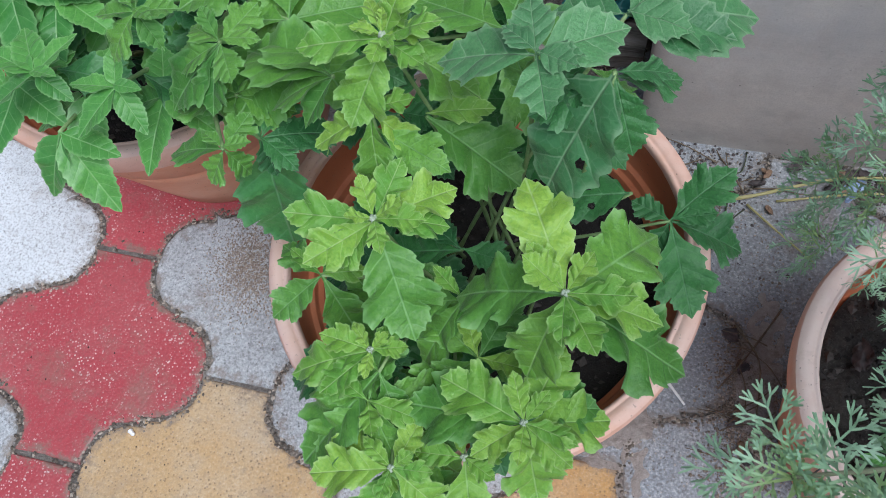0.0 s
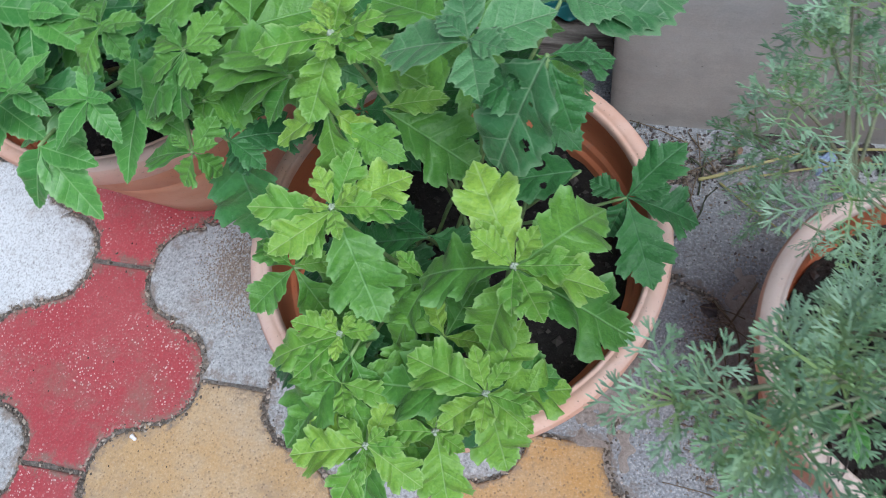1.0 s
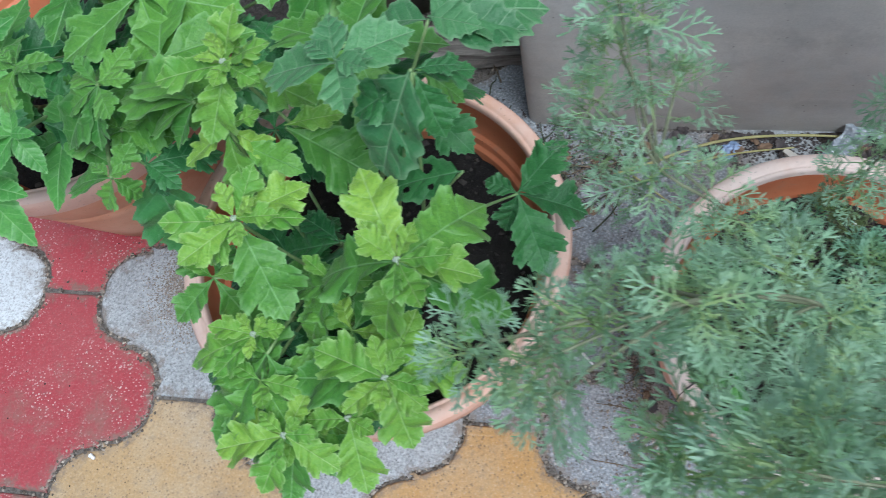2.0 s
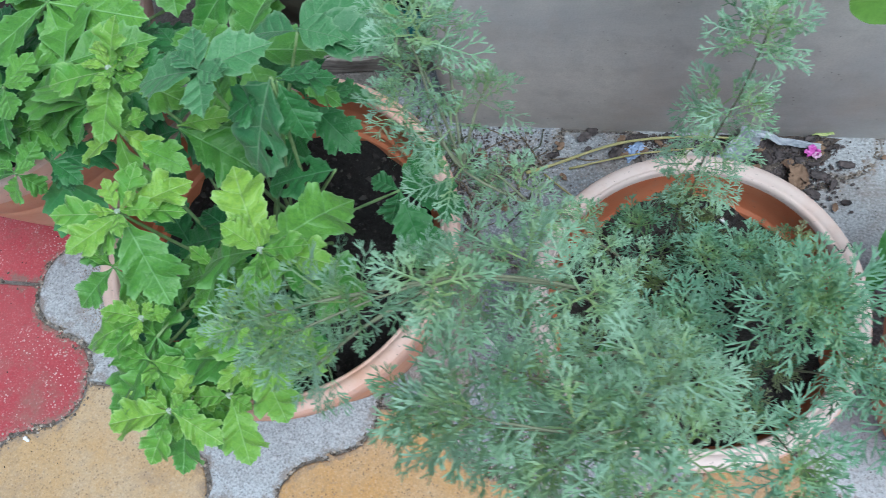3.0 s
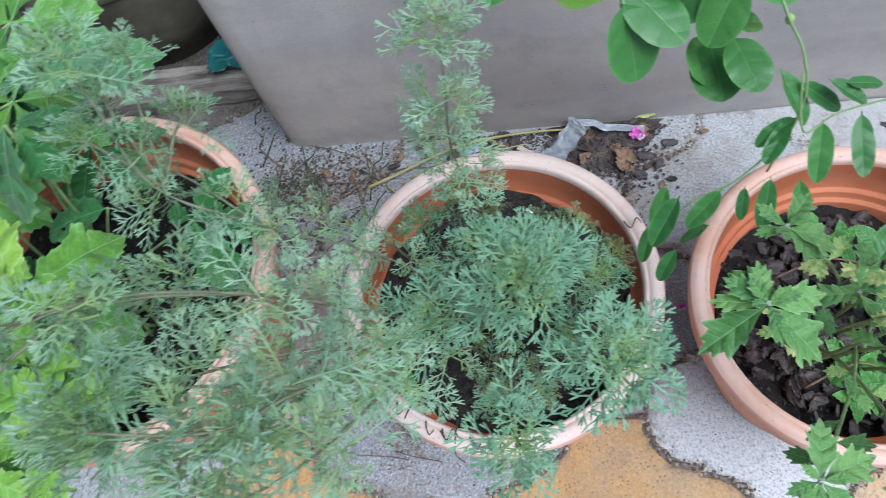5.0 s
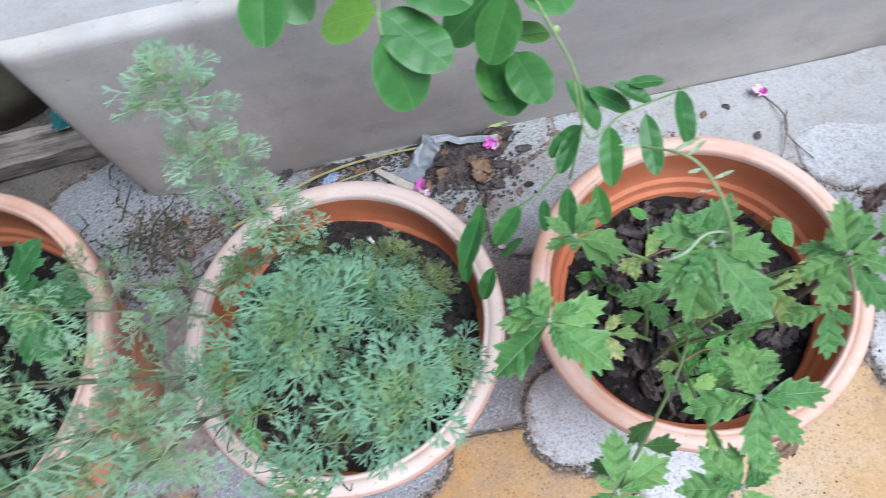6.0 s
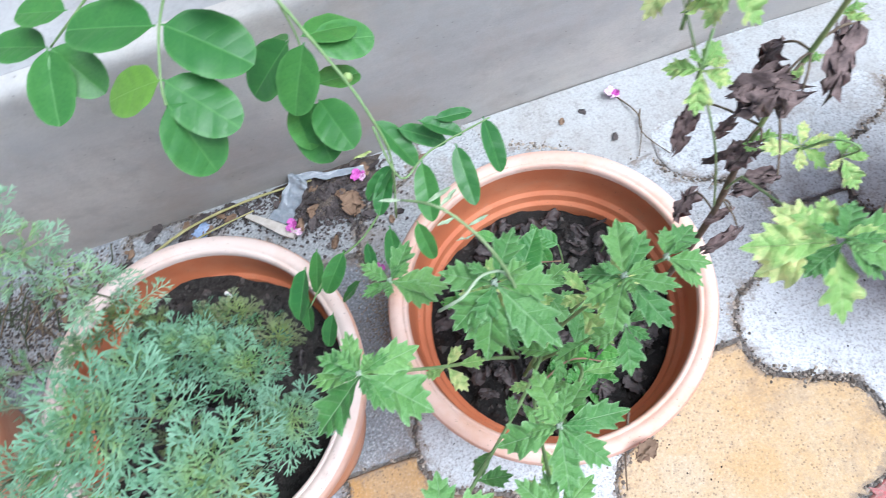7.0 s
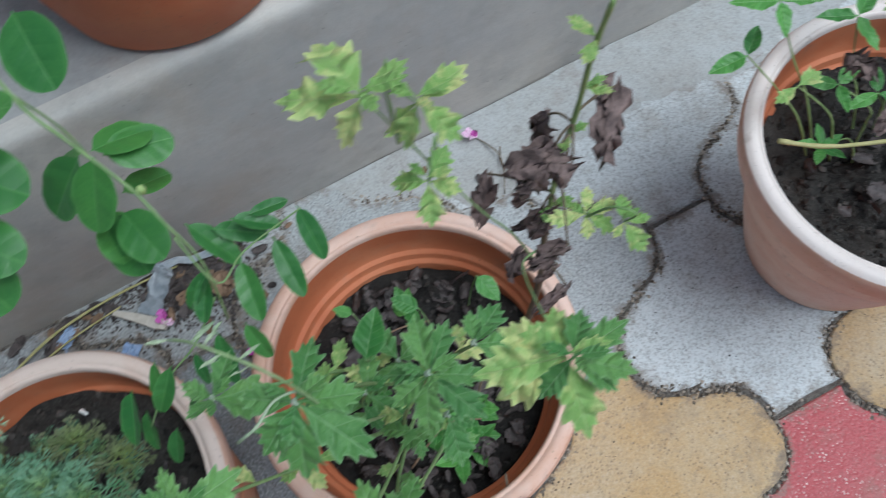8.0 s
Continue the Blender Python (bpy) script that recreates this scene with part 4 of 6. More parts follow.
rng = random.Random(11)
bush = thing("chrysanthemum_bush", A[0], A[1], 0.19, "bushy chrysanthemum with lime green lobed young leaves", "plant")
TOPS = (
    (MUM_YOUNG, (0.003, -0.391, 0.500), [(119, 0.061, 19), (51, 0.074, -13), (-1, 0.047, 0), (-56, 0.036, 16), (156, 0.030, 40), (176, 0.072, -21), (-114, 0.059, -43), (-15, 0.076, -30)], 4),
    (MUM_YOUNG, (-0.121, -0.367, 0.500), [(-175, 0.049, 0), (-135, 0.042, 0), (-130, 0.034, -18), (-60, 0.068, -37), (44, 0.050, -11), (20, 0.040, -15), (77, 0.035, 17)], 5),
    (MUM_YOUNG, (-0.136, -0.262, 0.540), [(-170, 0.049, 0), (58, 0.037, 59), (-111, 0.050, -37), (-11, 0.057, -20), (15, 0.033, 39), (160, 0.030, 0), (-26, 0.027, 0)], 7),
    (MUM_YOUNG, (-0.145, -0.292, 0.500), [(-81, 0.052, -37), (-150, 0.040, -23), (-9, 0.037, -50)], 1),
    (KITE, (-0.033, -0.291, 0.587), [(177, 0.056, -10), (108, 0.032, 21), (32, 0.050, 0), (-71, 0.036, 0), (0, 0.024, 26)], 2),
    (CHEWED[:1], (0.008, -0.277, 0.560), [(-127, 0.084, -48)], 0),
    (CHEWED[1:], (0.030, -0.296, 0.450), [(188, 0.062, -8)], 0),
    (MUM_DARK, (0.008, -0.272, 0.548), [(-60, 0.044, -40), (20, 0.038, -20), (-160, 0.050, -30)], 1),
    (MUM, (-0.122, -0.262, 0.450), [(-18, 0.076, -23), (7, 0.064, -51)], 1),
    (MUM_YOUNG, (-0.119, -0.434, 0.432), [(-160, 0.050, 0), (174, 0.030, 23), (53, 0.026, 27), (-128, 0.036, 0)], 4),
    (MUM, (-0.116, -0.443, 0.410), [(-55, 0.050, -27), (-126, 0.084, -28), (-126, 0.045, -41), (150, 0.05, -10)], 0),
    (MUM_YOUNG, (-0.009, -0.460, 0.440), [(162, 0.051, 0), (74, 0.046, 0), (21, 0.055, -32), (-137, 0.032, 0), (-68, 0.054, -47), (179, 0.075, -23), (-30, 0.032, 0)], 4),
    (MUM_YOUNG, (-0.092, -0.503, 0.400), [(-165, 0.048, 0), (-111, 0.042, -14), (-26, 0.042, -31), (73, 0.030, 0), (168, 0.044, -13)], 4),
    (MUM_YOUNG, (-0.047, -0.484, 0.390), [(-174, 0.030, 0), (-75, 0.054, -35), (23, 0.025, 0)], 2),
    (MUM, (-0.181, -0.380, 0.400), [(154, 0.043, 0), (-133, 0.046, -13), (75, 0.030, 0), (-47, 0.070, -46)], 2),
    (MUM, (-0.069, -0.383, 0.420), [(-175, 0.045, -28), (-124, 0.056, -32), (-76, 0.045, -44)], 2),
    (MUM, (-0.120, -0.463, 0.400), [(20, 0.055, -15), (92, 0.050, -5), (164, 0.054, -20), (236, 0.056, -28), (308, 0.052, -20)], 3),
    (MUM, (-0.052, -0.417, 0.400), [(75, 0.055, -15), (147, 0.050, -5), (219, 0.054, -20), (291, 0.056, -28), (363, 0.052, -20)], 3),
    (MUM, (-0.100, -0.493, 0.360), [(50, 0.055, -15), (122, 0.050, -5), (194, 0.054, -20), (266, 0.056, -28), (338, 0.052, -20)], 3),
    (MUM_DARK, (0.064, -0.271, 0.360), [(157, 0.030, 0), (49, 0.052, 35), (0, 0.060, -19), (-64, 0.068, -26), (-115, 0.035, -45)], 1),
    (MUM_DARK, (-0.090, -0.326, 0.360), [(-178, 0.073, -24), (147, 0.045, 0)], 1),
    (KITE, (0.007, -0.215, 0.530), [(56, 0.040, 0), (5, 0.066, -16), (24, 0.088, -11), (170, 0.047, -12)], 1),
)
# Low inner shoots take the dark tone: painted shade between the upper leaves.
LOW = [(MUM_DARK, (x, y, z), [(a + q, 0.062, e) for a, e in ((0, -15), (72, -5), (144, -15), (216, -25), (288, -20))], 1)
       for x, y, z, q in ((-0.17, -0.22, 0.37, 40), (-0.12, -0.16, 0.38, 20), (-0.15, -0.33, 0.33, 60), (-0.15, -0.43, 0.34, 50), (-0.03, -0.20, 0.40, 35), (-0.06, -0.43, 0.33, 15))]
for shapes, at, leaves, small in (*TOPS, *LOW):
    root = (A[0] + rng.uniform(-0.05, 0.05), A[1] + rng.uniform(-0.05, 0.05), 0.185)
    spine = shoot(rng, bush, root, at, 0.0024)
    leafy(rng, bush, shapes, at, leaves, small)
    if shapes is MUM_YOUNG:
        bud(bush, at, 0.0034)
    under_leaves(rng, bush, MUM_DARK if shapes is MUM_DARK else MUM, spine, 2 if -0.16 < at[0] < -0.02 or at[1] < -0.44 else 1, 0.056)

rng = random.Random(23)
leftie = thing("leafy_plant", L[0], L[1], 0.19, "spreading green plant with toothed and lobed leaves", "plant")
SPREAD = (
    (OVAL, (-0.355, -0.288, 0.470), [(-122, 0.045, -12), (-44, 0.038, -33), (106, 0.032, 21), (-178, 0.038, 0)], 1),
    (OVAL, (-0.409, -0.319, 0.440), [(-116, 0.059, -42), (-7, 0.049, -11), (-44, 0.072, -43)], 0),
    (BROAD, (-0.259, -0.319, 0.460), [(178, 0.052, -11), (-130, 0.030, -50), (-14, 0.028, -54), (74, 0.030, 0)], 2),
    (MUM_DARK, (-0.245, -0.296, 0.440), [(31, 0.055, -13), (82, 0.045, 0), (121, 0.045, 0), (-81, 0.098, -66), (-61, 0.030, -59)], 1),
    (OVAL, (-0.426, -0.287, 0.470), [(164, 0.050, 0), (69, 0.042, 0), (-146, 0.050, -16), (-19, 0.032, -23), (128, 0.050, 0)], 1),
    (BROAD, (-0.317, -0.260, 0.530), [(-124, 0.034, -19), (-39, 0.028, -33), (-171, 0.030, 0), (112, 0.032, 0), (19, 0.028, 0)], 2),
    (BROAD, (-0.274, -0.250, 0.490), [(-98, 0.046, -27), (-154, 0.038, -16), (-139, 0.067, -26), (-57, 0.032, 0), (154, 0.034, 0), (67, 0.036, 0)], 2),
    (BROAD, (-0.178, -0.270, 0.500), [(161, 0.089, -13), (-169, 0.058, -20), (-127, 0.040, -32), (146, 0.077, -7)], 1),
    (BROAD, (-0.270, -0.269, 0.450), [(-173, 0.054, -21), (-117, 0.034, -41), (2, 0.040, -16), (100, 0.034, 0)], 2),
    (MUM_DARK, (-0.107, -0.144, 0.420), [(-176, 0.053, -21), (167, 0.040, 0), (-13, 0.040, -46), (-147, 0.050, -40)], 1),
    (MUM_DARK, (-0.200, -0.190, 0.430), [(20, 0.06, -10), (100, 0.06, 0), (190, 0.06, -10), (270, 0.06, -30)], 1),
    (MUM_DARK, (-0.330, -0.170, 0.430), [(10, 0.06, -10), (90, 0.06, 0), (180, 0.06, -10), (250, 0.06, -30)], 1),
    (OVAL, (-0.460, -0.200, 0.450), [(-20, 0.06, -10), (50, 0.06, 0), (130, 0.06, -10), (210, 0.06, -20), (280, 0.06, -20)], 1),
    (OVAL, (-0.475, -0.279, 0.430), [(-100, 0.062, -18), (-25, 0.052, -8), (-175, 0.055, -20), (50, 0.05, 0), (-250, 0.05, 0)], 0),
    (OVAL, (-0.420, -0.272, 0.420), [(-70, 0.062, -18), (5, 0.052, -8), (-145, 0.055, -20), (80, 0.05, 0), (-220, 0.05, 0)], 0),
    (OVAL, (-0.349, -0.263, 0.420), [(-95, 0.062, -18), (-20, 0.052, -8), (-170, 0.055, -20), (55, 0.05, 0), (-245, 0.05, 0)], 0),
    (OVAL, (-0.540, -0.250, 0.430), [(-30, 0.05, -10), (60, 0.05, 0), (150, 0.05, -10), (240, 0.05, -20)], 1),
)
FILL = [(OVAL if x < -0.38 else BROAD, (x, y, z), [(a + q, 0.078, e) for a, e in ((0, -10), (72, 0), (144, -10), (216, -20), (288, -25))], 0)
        for x, y, z, q in ((-0.11, -0.08, 0.44, 10), (-0.27, -0.15, 0.48, 80), (-0.35, -0.10, 0.47, 120), (-0.52, -0.14, 0.47, 70),
                        (-0.47, -0.17, 0.40, 15), (-0.41, -0.16, 0.38, 60), (-0.54, -0.18, 0.40, 35), (-0.30, -0.06, 0.46, 30), (-0.20, -0.03, 0.45, 65), (-0.08, -0.18, 0.45, 15), (-0.50, -0.20, 0.46, 5), (-0.24, -0.21, 0.47, 33))]
for shapes, at, leaves, small in (*SPREAD, *FILL):
    spine = shoot(rng, leftie, (L[0] + rng.uniform(-0.03, 0.08), L[1] + rng.uniform(-0.08, 0.03), 0.185), at, 0.003)
    leafy(rng, leftie, shapes, at, leaves, small)
    # Lower leaves use the tone with shade put into it.
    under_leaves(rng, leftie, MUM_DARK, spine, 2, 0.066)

rng = random.Random(31)
sparse = thing("chrysanthemum_plant", C[0], C[1], 0.14, "sparse young chrysanthemum with a few lobed leaf rosettes", "plant")
ROSETTES = (
    ((0.709, -0.437, 0.549), [(77, 0.036, 5), (45, 0.034, 0), (149, 0.028, -8), (-169, 0.028, -15), (-64, 0.041, -15), (-123, 0.037, -30), (-26, 0.033, 0)], 3),
    ((0.708, -0.453, 0.500), [(-100, 0.033, -20), (-173, 0.026, -10), (-48, 0.018, -10)], 1),
    ((0.636, -0.417, 0.553), [(56, 0.039, 5), (-17, 0.038, -8), (-60, 0.053, -18), (147, 0.035, -5), (-157, 0.040, -25), (-130, 0.026, -20), (-119, 0.052, -38)], 2),
    ((0.570, -0.360, 0.460), [(-13, 0.043, -13), (-38, 0.037, -16), (130, 0.027, 0), (51, 0.034, 0), (-171, 0.023, 0)], 5),
    ((0.537, -0.429, 0.500), [(166, 0.036, -8), (-151, 0.055, -30), (140, 0.032, 0), (12, 0.042, -14), (-40, 0.056, -26), (-65, 0.031, -19), (95, 0.030, 10)], 5),
    ((0.646, -0.502, 0.514), [(96, 0.038, 5), (60, 0.026, 10), (-4, 0.043, 0), (-53, 0.039, -15), (169, 0.020, 0), (179, 0.043, -15), (-100, 0.044, -20)], 2),
    ((0.741, -0.429, 0.531), [(34, 0.031, 0), (-20, 0.029, -5), (-49, 0.029, -15), (69, 0.020, 10)], 1),
    ((0.628, -0.549, 0.490), [(88, 0.027, 5), (122, 0.033, 0), (-43, 0.027, -10), (-86, 0.032, -20), (172, 0.038, -8), (30, 0.034, -5)], 2),
    ((0.557, -0.538, 0.475), [(79, 0.039, 5), (-161, 0.022, 0), (-44, 0.033, -10), (-88, 0.031, -20), (-115, 0.028, -10), (22, 0.040, -5)], 2),
)
LOW_C = (
    ((0.690, -0.352, 0.300), [(100, 0.042, 5), (30, 0.036, -5), (200, 0.040, -10), (290, 0.040, -15)], 1),
    ((0.655, -0.375, 0.340), [(60, 0.038, 0), (180, 0.040, -10), (300, 0.040, -10)], 1),
)
for at, leaves, small in (*ROSETTES, *LOW_C):
    root = (C[0] + rng.uniform(-0.05, 0.03), C[1] + rng.uniform(-0.06, 0.02), 0.136)
    spine = shoot(rng, sparse, root, at, 0.0022)
    leafy(rng, sparse, MUM_C, at, [(a, q * 0.90, e) for a, q, e in leaves], small, small_size=0.50)
    bud(sparse, at, 0.0028)
    under_leaves(rng, sparse, VARI if rng.random() < 0.3 else MUM_C, spine, 5, 0.027)
for i in range(14):
    a = rng.uniform(0, 6.28)
    at = (C[0] + 0.09 * math.cos(a) * rng.random(), C[1] + 0.09 * math.sin(a), 0.158)
    leafy(rng, sparse, OVAL, at, [(rng.uniform(0, 360), rng.uniform(0.02, 0.035), rng.uniform(10, 50)) for _ in range(3)], 0, host=sparse)

HEART_LEAF = shape_set("leaf", lambda r: ovate_outline(r, 0.47 * r.uniform(0.95, 1.05), 0.025), M_OVAL, 3, (0.06, 0.20), (0.02, 0.15), 0.05)
for (bx, by, bz), (tx, ty, tz), foot in (((0.668, -0.355, 0.360), (0.694, -0.323, 0.372), (0.676, -0.330)), ((0.797, -0.288, 0.222), (0.806, -0.320, 0.214), (0.780, -0.290)), ((0.729, -0.291, 0.222), (0.709, -0.269, 0.226), (0.735, -0.300)), ((0.668, -0.272, 0.245), (0.653, -0.260, 0.250), (0.675, -0.285))):
    sapling = thing("seedling", foot[0], foot[1], 0.145, "single round-leaved seedling standing on the pot soil", "plant", "seedlings in the sparse pot")
    stem(sapling, [(foot[0], foot[1], 0.140), ((foot[0] + bx) / 2, (foot[1] + by) / 2, 0.150 + 0.6 * (bz - 0.150)), (bx, by, bz)], 0.0011, 0.0008, M_STEM)
    d = Vector((tx - bx, ty - by, tz - bz))
    part("leaf", HEART_LEAF[0], sapling, m=aim(Vector((bx, by, bz)) - sapling.location, math.degrees(math.atan2(d.y, d.x)), math.degrees(math.asin(d.z / d.length)), d.length, rng.uniform(-10, 10)))

M_PALE_STEM = plain_paint("pale_green_stem", (0.17, 0.27, 0.08), (0.32, 0.40, 0.16), 80, 0.6)
# tall leaning stem with yellowing leaves above and withered ones below
rng = random.Random(5)
tall = thing("yellowing_plant", 0.800, -0.370, 0.14, "tall leaning stem with yellowing leaves and withered brown ones", "plant")
low = stem(tall, [(0.790, -0.365, 0.13), (0.806, -0.372, 0.27), (0.817, -0.376, 0.40), (0.822, -0.372, 0.50)], 0.0034, 0.0024, M_WOOD_STEM, "stem", "woody brown lower stem")
spine = low + stem(tall, [(0.822, -0.372, 0.50), (0.832, -0.367, 0.57), (0.841, -0.366, 0.62), (0.843, -0.371, 0.68), (0.845, -0.377, 0.72)], 0.0019, 0.0013, M_PALE_STEM)
for z in (0.53, 0.56, 0.60, 0.645, 0.69):
    near = min(spine, key=lambda p: abs(p.z - z))
    leafy(rng, tall, VARI, near, [(rng.uniform(0, 360), rng.uniform(0.010, 0.016), rng.uniform(0, 40)) for _ in range(2)], 0)
CROWN = (
    ((0.757, -0.492, 0.700), [(128, 0.024, 0), (119, 0.019, 10), (74, 0.018, 5), (163, 0.031, -5), (-178, 0.028, -15), (-99, 0.029, -20)], 0),
    ((0.830, -0.401, 0.567), [(54, 0.017, 0), (-3, 0.018, 0), (-52, 0.018, -10), (-113, 0.013, -15), (161, 0.021, 0), (110, 0.012, 0)], 0),
    ((0.844, -0.418, 0.575), [(63, 0.016, 0), (-14, 0.014, 0), (-79, 0.019, -20), (-153, 0.010, -10)], 0),
    ((0.734, -0.379, 0.740), [(143, 0.034, -17), (96, 0.034, 0), (-154, 0.020, -36), (15, 0.020, 0)], 2),
    ((0.751, -0.392, 0.740), [(16, 0.022, 0), (-57, 0.020, -36), (-150, 0.018, -45), (151, 0.024, -55)], 2),
    ((0.746, -0.398, 0.690), [(150, 0.015, 0), (38, 0.018, 0), (-116, 0.018, -38), (-44, 0.013, 0)], 1),
)
JOIN = ((0.820, -0.374, 0.46), (0.822, -0.372, 0.50), (0.830, -0.401, 0.562), (0.818, -0.374, 0.43), (0.742, -0.381, 0.700), (0.757, -0.383, 0.655))
for (at, leaves, small), root in zip(CROWN, JOIN):
    shoot(rng, tall, root, at, 0.0009)
    leafy(rng, tall, VARI, at, leaves, small + 1)
leafy(rng, tall, MUM_C, (0.759, -0.494, 0.703), [(51, 0.017, 0), (6, 0.022, 0), (-41, 0.021, -5), (-62, 0.018, -10), (-160, 0.018, -25)], 3)
# each withered leaf from its stalk end to its tip
HANGING_DEAD = (
    ((0.835, -0.349, 0.598), (0.825, -0.350, 0.570)), ((0.831, -0.381, 0.598), (0.799, -0.366, 0.588)), ((0.827, -0.369, 0.600), (0.805, -0.370, 0.588)), ((0.823, -0.374, 0.592), (0.802, -0.372, 0.576)),
    ((0.828, -0.371, 0.590), (0.823, -0.381, 0.574)), ((0.829, -0.379, 0.586), (0.817, -0.360, 0.574)), ((0.875, -0.353, 0.600), (0.850, -0.381, 0.588)), ((0.816, -0.357, 0.540), (0.807, -0.360, 0.522)),
    ((0.818, -0.364, 0.500), (0.803, -0.362, 0.490)), ((0.819, -0.372, 0.530), (0.808, -0.374, 0.517)), ((0.813, -0.411, 0.560), (0.791, -0.407, 0.549)), ((0.826, -0.377, 0.530), (0.807, -0.381, 0.514)),
    ((0.831, -0.378, 0.426), (0.812, -0.380, 0.416)), ((0.828, -0.394, 0.428), (0.803, -0.402, 0.412)), ((0.818, -0.350, 0.408), (0.799, -0.358, 0.392)), ((0.800, -0.334, 0.532), (0.784, -0.353, 0.508)))
for k, (a, b) in enumerate(HANGING_DEAD):
    a, b = Vector(a), Vector(b)
    near = min(spine, key=lambda p: (p - a - Vector((0, 0, 0.015))).length)
    if (near - a).length > 0.008:
        stem(tall, [near, near.lerp(a, 0.6) + Vector((0, 0, 0.004)), a], 0.0009, 0.0007, M_WOOD_STEM, "dry_stalk")
    d = b - a
    m = aim(a - tall.location, math.degrees(math.atan2(d.y, d.x)), math.degrees(math.asin(d.z / d.length)) + 8, d.length * 1.05, rng.uniform(-35, 35), rng.uniform(0.8, 1.1))
    part("dead_leaf", WITHER[k % 8], BEARER[tall], "crumpled brown withered leaf", m)

# ---- feathery plant ----
M_FERN_STEM = plain_paint("grey_brown_stem", (0.12, 0.125, 0.075), (0.22, 0.25, 0.15), 90, 0.8)
rng = random.Random(77)
fern = thing("feathery_shrub", B[0], B[1], 0.21, "grey-green feathery shrub with finely cut leaves on long arching stems", "plant")


def tufts_along(spine, start, step, scale, spread=0.012, old=False, arm=False):
    run, last = 0.0, spine[0]
    total = sum((spine[i + 1] - spine[i]).length for i in range(len(spine) - 1))
    done, k = 0.0, 0
    for i in range(1, len(spine)):
        seg = spine[i] - spine[i - 1]
        done += seg.length
        run += seg.length
        if done / total > start and run > step:
            run = 0.0
            way = seg.normalized()
            az = k * 137.5 + rng.uniform(-25, 25)
            out = Vector((math.cos(radians(az)), math.sin(radians(az)), 0.25))
            at = spine[i] + out * spread
            tilt = (way * 0.6 + out * 0.8 + Vector((0, 0, 0.5))).normalized()
            q = tilt.to_track_quat("Z", "Y").to_matrix().to_4x4()
            s = scale * rng.uniform(0.75, 1.1)
            part("leaf_tuft", rng.choice(PALE_LOOSE if arm else LOOSE), BEARER[fern], m=Matrix.Translation(at - fern.location) @ q @ Matrix.Rotation(rng.uniform(0, 6.28), 4, "Z") @ Matrix.Scale(s, 4))
            k += 1
    way = (spine[-1] - spine[-3]).normalized() + Vector((0, 0, 0.7))
    q = way.to_track_quat("Z", "Y").to_matrix().to_4x4()
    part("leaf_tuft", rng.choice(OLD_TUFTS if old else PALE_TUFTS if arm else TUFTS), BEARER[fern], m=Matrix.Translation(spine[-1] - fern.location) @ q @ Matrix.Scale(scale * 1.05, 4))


def feathery(points, r=0.0022, start=0.45, step=0.025, scale=0.84, old=False, arm=True):
    tufts_along(stem(fern, points, r * 0.8, r * 0.36, M_FERN_STEM), start * 0.8, step, scale, old=old, arm=arm)


# long arms reaching over the neighbouring pot
feathery([(0.31, -0.33, 0.21), (0.275, -0.345, 0.40), (0.21, -0.372, 0.56), (0.162, -0.365, 0.610), (0.146, -0.335, 0.660), (0.138, -0.318, 0.690)], 0.0015, 0.40, 0.025, 0.78)
feathery([(0.21, -0.372, 0.56), (0.17, -0.345, 0.575), (0.125, -0.318, 0.560)], 0.0013, 0.3)
feathery([(0.33, -0.36, 0.21), (0.285, -0.41, 0.46), (0.235, -0.445, 0.63), (0.178, -0.466, 0.69), (0.114, -0.500, 0.70)], 0.0015, 0.45)
feathery([(0.285, -0.41, 0.46), (0.22, -0.42, 0.55), (0.17, -0.43, 0.60)], 0.0014, 0.45)
feathery([(0.34, -0.37, 0.21), (0.305, -0.45, 0.50), (0.280, -0.505, 0.66), (0.255, -0.530, 0.70), (0.199, -0.530, 0.712)], 0.0015, 0.5)
feathery([(0.305, -0.45, 0.50), (0.30, -0.50, 0.60), (0.285, -0.54, 0.67), (0.264, -0.560, 0.70)], 0.0015, 0.35)
feathery([(0.305, -0.45, 0.50), (0.27, -0.47, 0.60), (0.22, -0.495, 0.655), (0.17, -0.52, 0.67)], 0.0015, 0.35)
feathery([(0.280, -0.41, 0.46), (0.265, -0.46, 0.56), (0.245, -0.51, 0.63), (0.225, -0.535, 0.655)], 0.0014, 0.4)


def rosette(at, scale, root):
    """A single dense tuft on a thin side twig."""
    at, root = Vector(at), Vector(root)
    spine = stem(fern, [root, root.lerp(at, 0.6) + Vector((0, 0, 0.006)), at], 0.0011, 0.0007, M_FERN_STEM, "twig")
    way = (spine[-1] - spine[0]).normalized() * 0.5 + Vector((0, 0, 0.8))
    q = way.to_track_quat("Z", "Y").to_matrix().to_4x4()
    part("leaf_tuft", rng.choice(PALE_TUFTS), BEARER[fern], m=Matrix.Translation(at - fern.location) @ q @ Matrix.Rotation(rng.uniform(0, 6.28), 4, "Z") @ Matrix.Scale(scale, 4))


